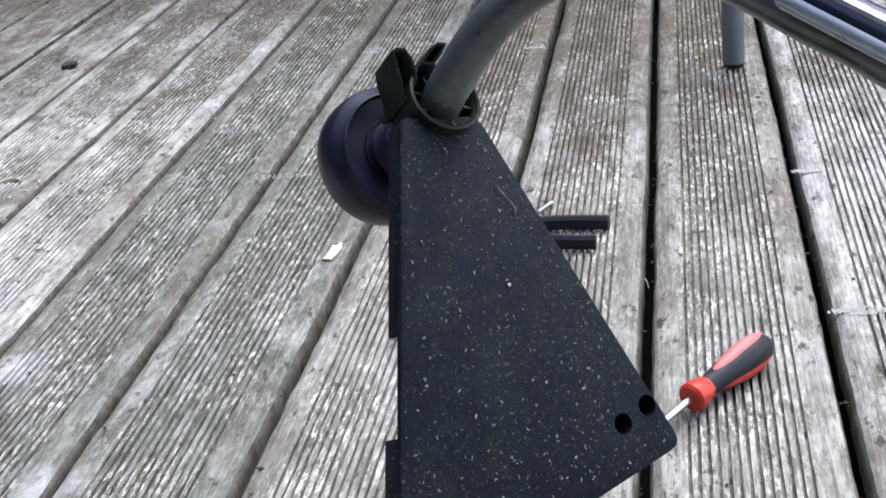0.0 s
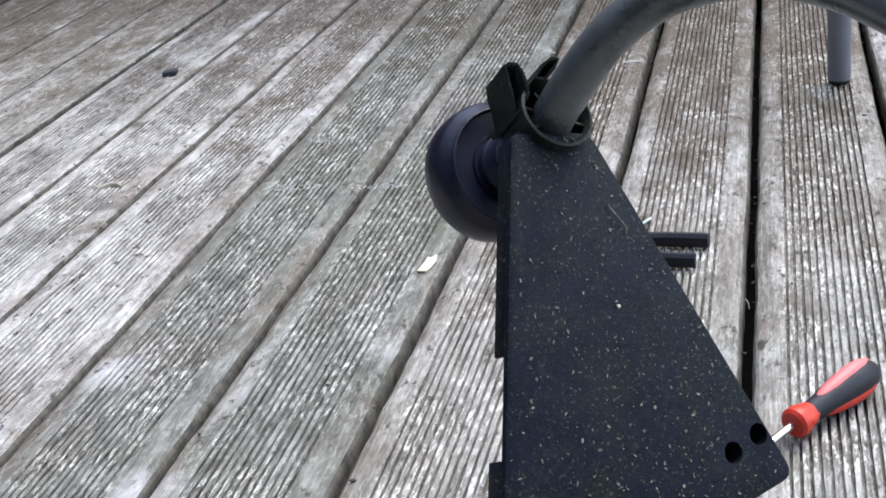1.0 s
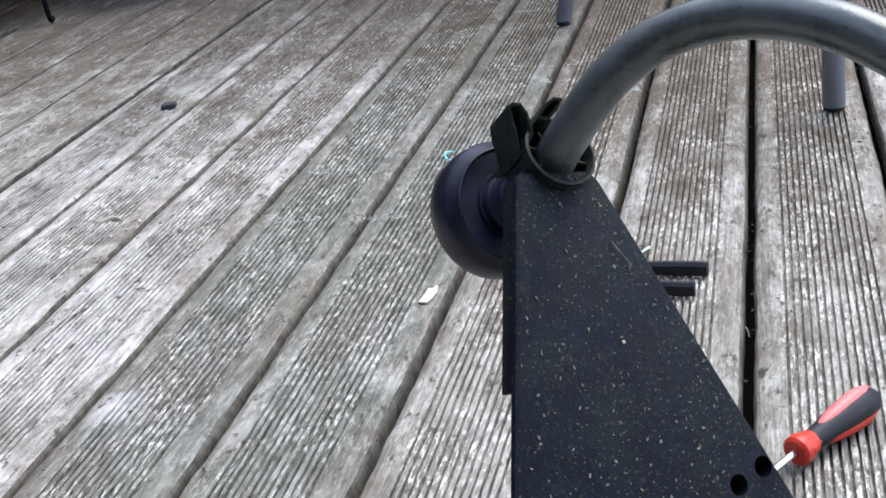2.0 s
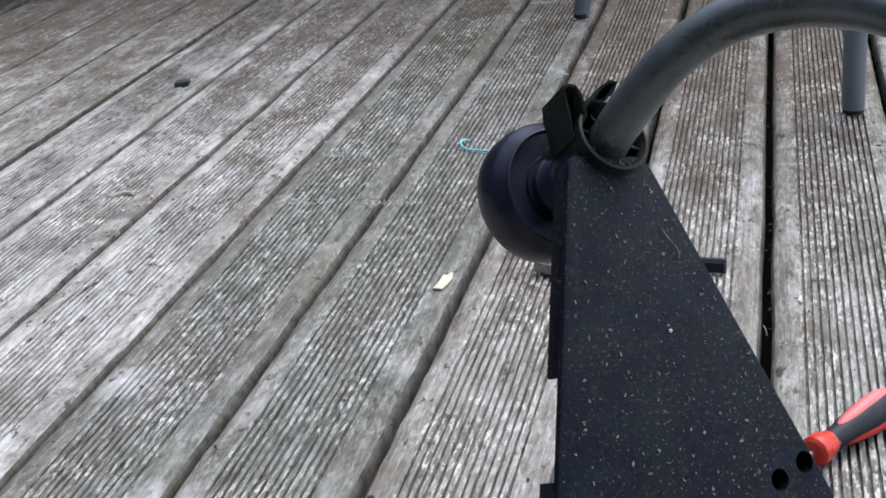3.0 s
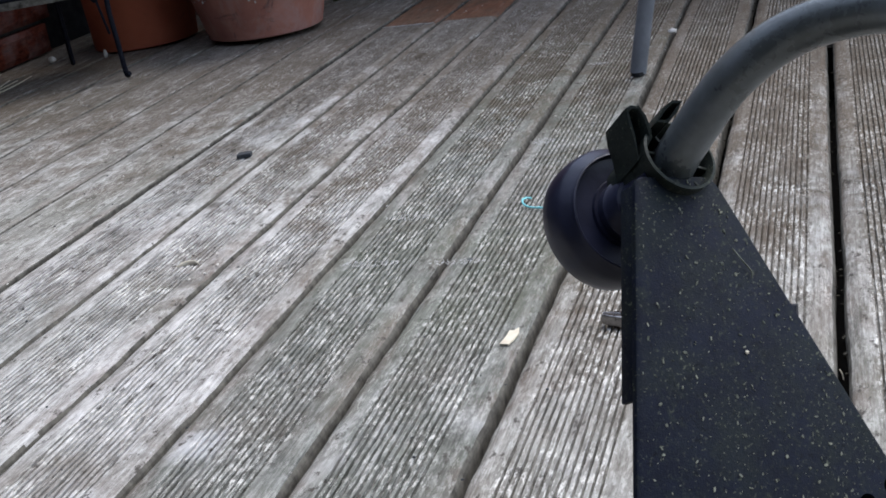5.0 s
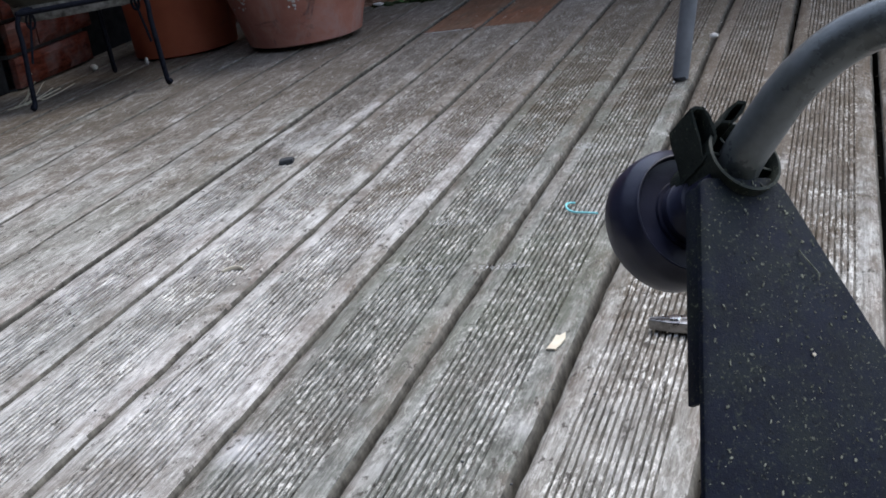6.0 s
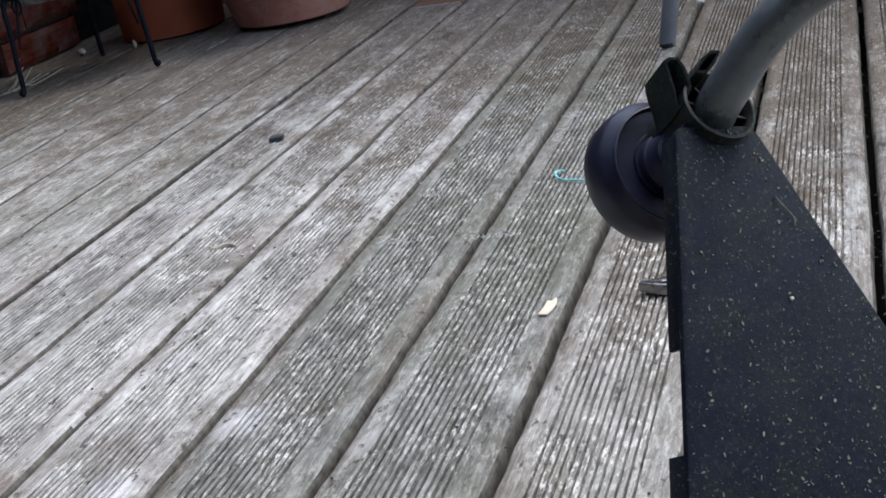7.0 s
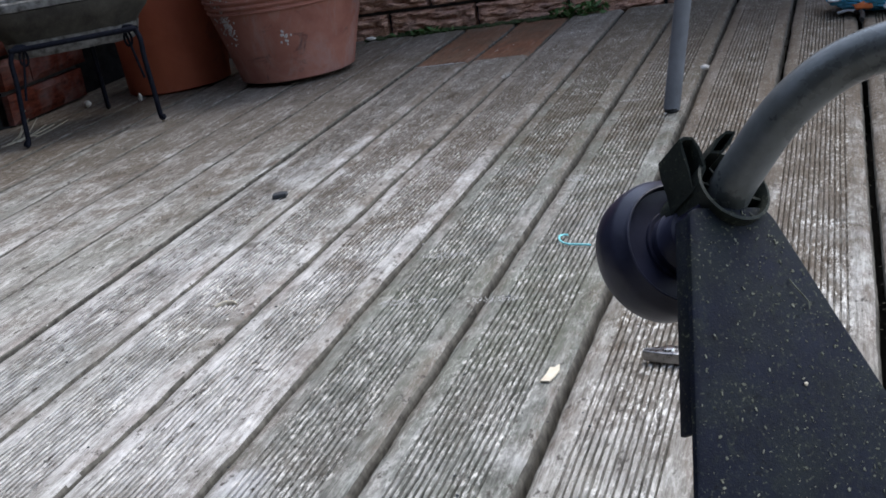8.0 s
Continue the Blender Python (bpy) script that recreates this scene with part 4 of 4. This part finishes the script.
part("cable_sheath", bm, RUBBER, cable)
bm = bmesh.new()
sweep(bm, spline([(0.002, 1.562, 0.0105), (-0.012, 1.570, 0.012), (-0.030, 1.576, 0.008)], 5), 0.0028, 8)
part("cable_tip", bm, BAG_WHITE, cable, "white tip")


# ---- bricks of the walls ----
def brick_mesh(name, length, height, depth, rough, seed, material, cell=(0.02, 0.011)):
    bm = bmesh.new()
    nx, nz = max(2, int(length / cell[0])), max(2, int(height / cell[1]))
    rows = []
    for j in range(nz + 1):
        row = []
        for i in range(nx + 1):
            x, z = length * (i / nx - 0.5), height * (j / nz - 0.5)
            edge = min(i, nx - i, j, nz - j)
            y = -depth + rough * (noise.noise((x * 26 + seed, z * 95, seed)) + 0.5 * noise.noise((x * 70, z * 210, seed))) + (0.006 if edge == 0 else 0)
            row.append(bm.verts.new((x, y, z)))
        rows.append(row)
    for j in range(nz):
        for i in range(nx):
            bm.faces.new((rows[j][i], rows[j][i + 1], rows[j + 1][i + 1], rows[j + 1][i]))
    rim = rows[0] + [r_[-1] for r_ in rows[1:]] + rows[-1][-2::-1] + [r_[0] for r_ in rows[-2:0:-1]]
    back = [bm.verts.new((v.co.x, 0.03, v.co.z)) for v in rim]
    for k in range(len(rim)):
        bm.faces.new((rim[k], rim[(k + 1) % len(rim)], back[(k + 1) % len(rim)], back[k]))
    bmesh.ops.recalc_face_normals(bm, faces=bm.faces)
    me = bpy.data.meshes.new(name)
    bm.to_mesh(me)
    bm.free()
    me.materials.append(material)
    return me


ROCKY = [brick_mesh("brick", 0.215, 0.065, 0.014, 0.0120, s * 7.3, BRICK) for s in range(5)]
SPLIT = [brick_mesh("brick", 0.215, 0.065, 0.014, 0.0130, s * 7.3, BRICK, (0.0075, 0.0036)) for s in range(6)]
FLAT = [brick_mesh("brick", 0.215, 0.065, 0.008, 0.0012, s * 5.1, RED_BRICK) for s in range(3)]
HALF = brick_mesh("brick", 0.1025, 0.065, 0.008, 0.0012, 3.3, RED_BRICK)
random.seed(21)
for row in range(22):
    for i in range(13):
        o = new("brick", random.choice(SPLIT if row < 3 else ROCKY))
        o.parent = wall_back
        o.matrix_world = Matrix.Translation((-1.62 + i * 0.225 + (0.1125 if row % 2 else 0) - 0.028, WALL_Y + 0.014 + random.uniform(-0.002, 0.002), 0.020 + row * 0.075))
for row in range(35):
    spots = ((0.05125, HALF), (0.2150, None)) if row % 2 else ((0.1075, None), (0.2462, HALF))
    # above the lowest courses the pier reaches out over a dark gap
    for away, piece in spots + (((-0.1175, None),) if row > 1 else ()):
        o = new("brick", piece or random.choice(FLAT))
        o.parent = wall_left
        o.matrix_world = Matrix.Translation((LEFT_WALL_X - 0.010, 1.38 + away, 0.0365 + row * 0.075)) @ Matrix.Rotation(math.pi / 2, 4, "Z")


# ---- deck boards ----
def board_mesh(name, width, thick, y0, y1, grooves, seed, material, gw=0.0016, step=0.035, silt=1.62, soft=1.0):
    """A board with a grooved middle, plain margins and softly rounded, worn edges."""
    hw = width / 2
    edge_in = [(0.0, -thick), (0.0, -0.0105), (0.0006, -0.0070), (0.0022, -0.0040), (0.0048, -0.0018), (0.0082, -0.0006), (0.0120, 0.0)]
    edge_in = [(a * soft, z * (soft if z > -thick else 1)) for a, z in edge_in]
    prof = [(-hw + a, z, 0) for a, z in edge_in]
    g0, g1 = -0.0382, 0.0382
    if grooves:
        st = (g1 - g0) / grooves
        for k in range(grooves):
            c_ = g0 + st * (k + 0.5)
            prof += [(c_ - gw, 0.0, 1), (c_ - gw + 0.0003, -0.0056, 2), (c_ + gw - 0.0003, -0.0056, 2), (c_ + gw, 0.0, 1)]
    prof += [(hw - a, z, 0) for a, z in reversed(edge_in)]
    n = max(8, int((y1 - y0) / step))
    verts, faces = [], []
    for j in range(n + 1):
        y = y0 + (y1 - y0) * j / n
        wob = 0.0012 * noise.noise((seed, y * 1.3, 0))
        fill = min(1, max(0.05, (silt + 0.12 * noise.noise((seed, 7, 1)) - y) / 0.35))
        for i, (x, z, g) in enumerate(prof):
            edge = 1 if abs(x) > hw - 0.007 else 0
            dx = (0.0016 * noise.noise((seed * 3.1, y * 9, 1 if x > 0 else 2)) + (0.0013 if width > 0.122 else 0.0009) * noise.noise((seed * 3.1, y * 47, 1 if x > 0 else 2))) * edge
            dz = 0.0008 * noise.noise((seed, y * 6, x * 20)) - (0.0018 * max(0, noise.noise((seed, y * 14, 4 if x > 0 else 8))) * edge)
            if g == 1:
                dz -= 0.0024 * max(0, noise.noise((x * 330, y * 85, seed)) - 0.05) * fill
                dx += 0.0005 * noise.noise((x * 500, y * 60, seed + 9))
            elif g == 2:
                dz += 0.0052 * (1 - fill)
            verts.append((x + wob + dx, y, z + dz if z > -thick else z))
    m_ = len(prof)
    for j in range(n):
        for i in range(m_ - 1):
            a = j * m_ + i
            faces.append((a, a + 1, a + m_ + 1, a + m_))
        faces.append((j * m_ + m_ - 1, j * m_, (j + 1) * m_, (j + 1) * m_ + m_ - 1))
    faces.append(tuple(range(m_)))
    faces.append(tuple(range(n * m_, (n + 1) * m_))[::-1])
    me = bpy.data.meshes.new(name)
    me.from_pydata(verts, [], faces)
    me.materials.append(material)
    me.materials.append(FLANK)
    # upright sides get the darker colour that stands for gap shade
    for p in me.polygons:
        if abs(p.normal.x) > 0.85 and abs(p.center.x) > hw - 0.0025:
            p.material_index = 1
    return me


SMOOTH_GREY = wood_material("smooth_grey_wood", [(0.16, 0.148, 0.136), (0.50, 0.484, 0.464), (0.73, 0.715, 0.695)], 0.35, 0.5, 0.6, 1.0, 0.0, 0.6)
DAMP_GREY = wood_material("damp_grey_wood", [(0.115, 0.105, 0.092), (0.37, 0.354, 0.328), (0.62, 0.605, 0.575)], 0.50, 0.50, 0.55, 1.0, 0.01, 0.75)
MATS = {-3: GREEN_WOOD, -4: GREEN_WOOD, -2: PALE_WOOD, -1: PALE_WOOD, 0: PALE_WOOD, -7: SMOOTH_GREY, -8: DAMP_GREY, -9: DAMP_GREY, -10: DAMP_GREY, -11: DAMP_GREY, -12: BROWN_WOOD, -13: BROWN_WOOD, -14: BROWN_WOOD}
random.seed(8)
for k in range(-14, 14):
    mt = MATS.get(k, GREY_WOOD)
    x = PITCH * (k + 0.5) + 0.008
    spans = [(NEAR_Y, WALL_Y - 0.012)]
    if k in (-7, -6):
        spans = [(NEAR_Y, SEAM_Y), (SEAM_Y + 0.004, WALL_Y - 0.012)]
    for s, (ya, yb) in enumerate(spans):
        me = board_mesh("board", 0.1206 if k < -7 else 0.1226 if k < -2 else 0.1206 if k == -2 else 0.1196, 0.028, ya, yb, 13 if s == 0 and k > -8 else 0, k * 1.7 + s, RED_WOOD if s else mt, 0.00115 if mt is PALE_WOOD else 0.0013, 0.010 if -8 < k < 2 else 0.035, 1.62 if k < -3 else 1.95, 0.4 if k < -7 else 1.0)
        o = new("board", me)
        o.parent = deck
        o.location = (x + (random.uniform(-0.0013, 0.0013) if k < -2 else 0), 0, random.uniform(-0.0012, 0.0))


def set_base(thing, at):
    """Moves a thing's Empty to its base and leaves its parts in place."""
    shift = Matrix.Translation(-Vector(at))
    thing.location = at
    for ch in thing.children:
        ch.matrix_basis = shift @ ch.matrix_basis


# the trimmer as it lies: drawn about its collar, then turned and set down
SET = Matrix.Translation((-0.0314, -0.5635, 0.2765)) @ Matrix.Rotation(-0.0153, 4, "X") @ Matrix.Scale(0.8454, 4) @ Matrix.Translation((0.05, 0.46, -0.22))
for piece in trimmer.children:
    piece.matrix_basis = SET @ piece.matrix_basis
set_base(trimmer, (0.43, -1.05, 0.0))
set_base(chair, (-0.09, 0.70, 0.0))
set_base(cable, (0.012, 1.52, 0.0))
set_base(stand, (-1.45, 1.35, 0.0))
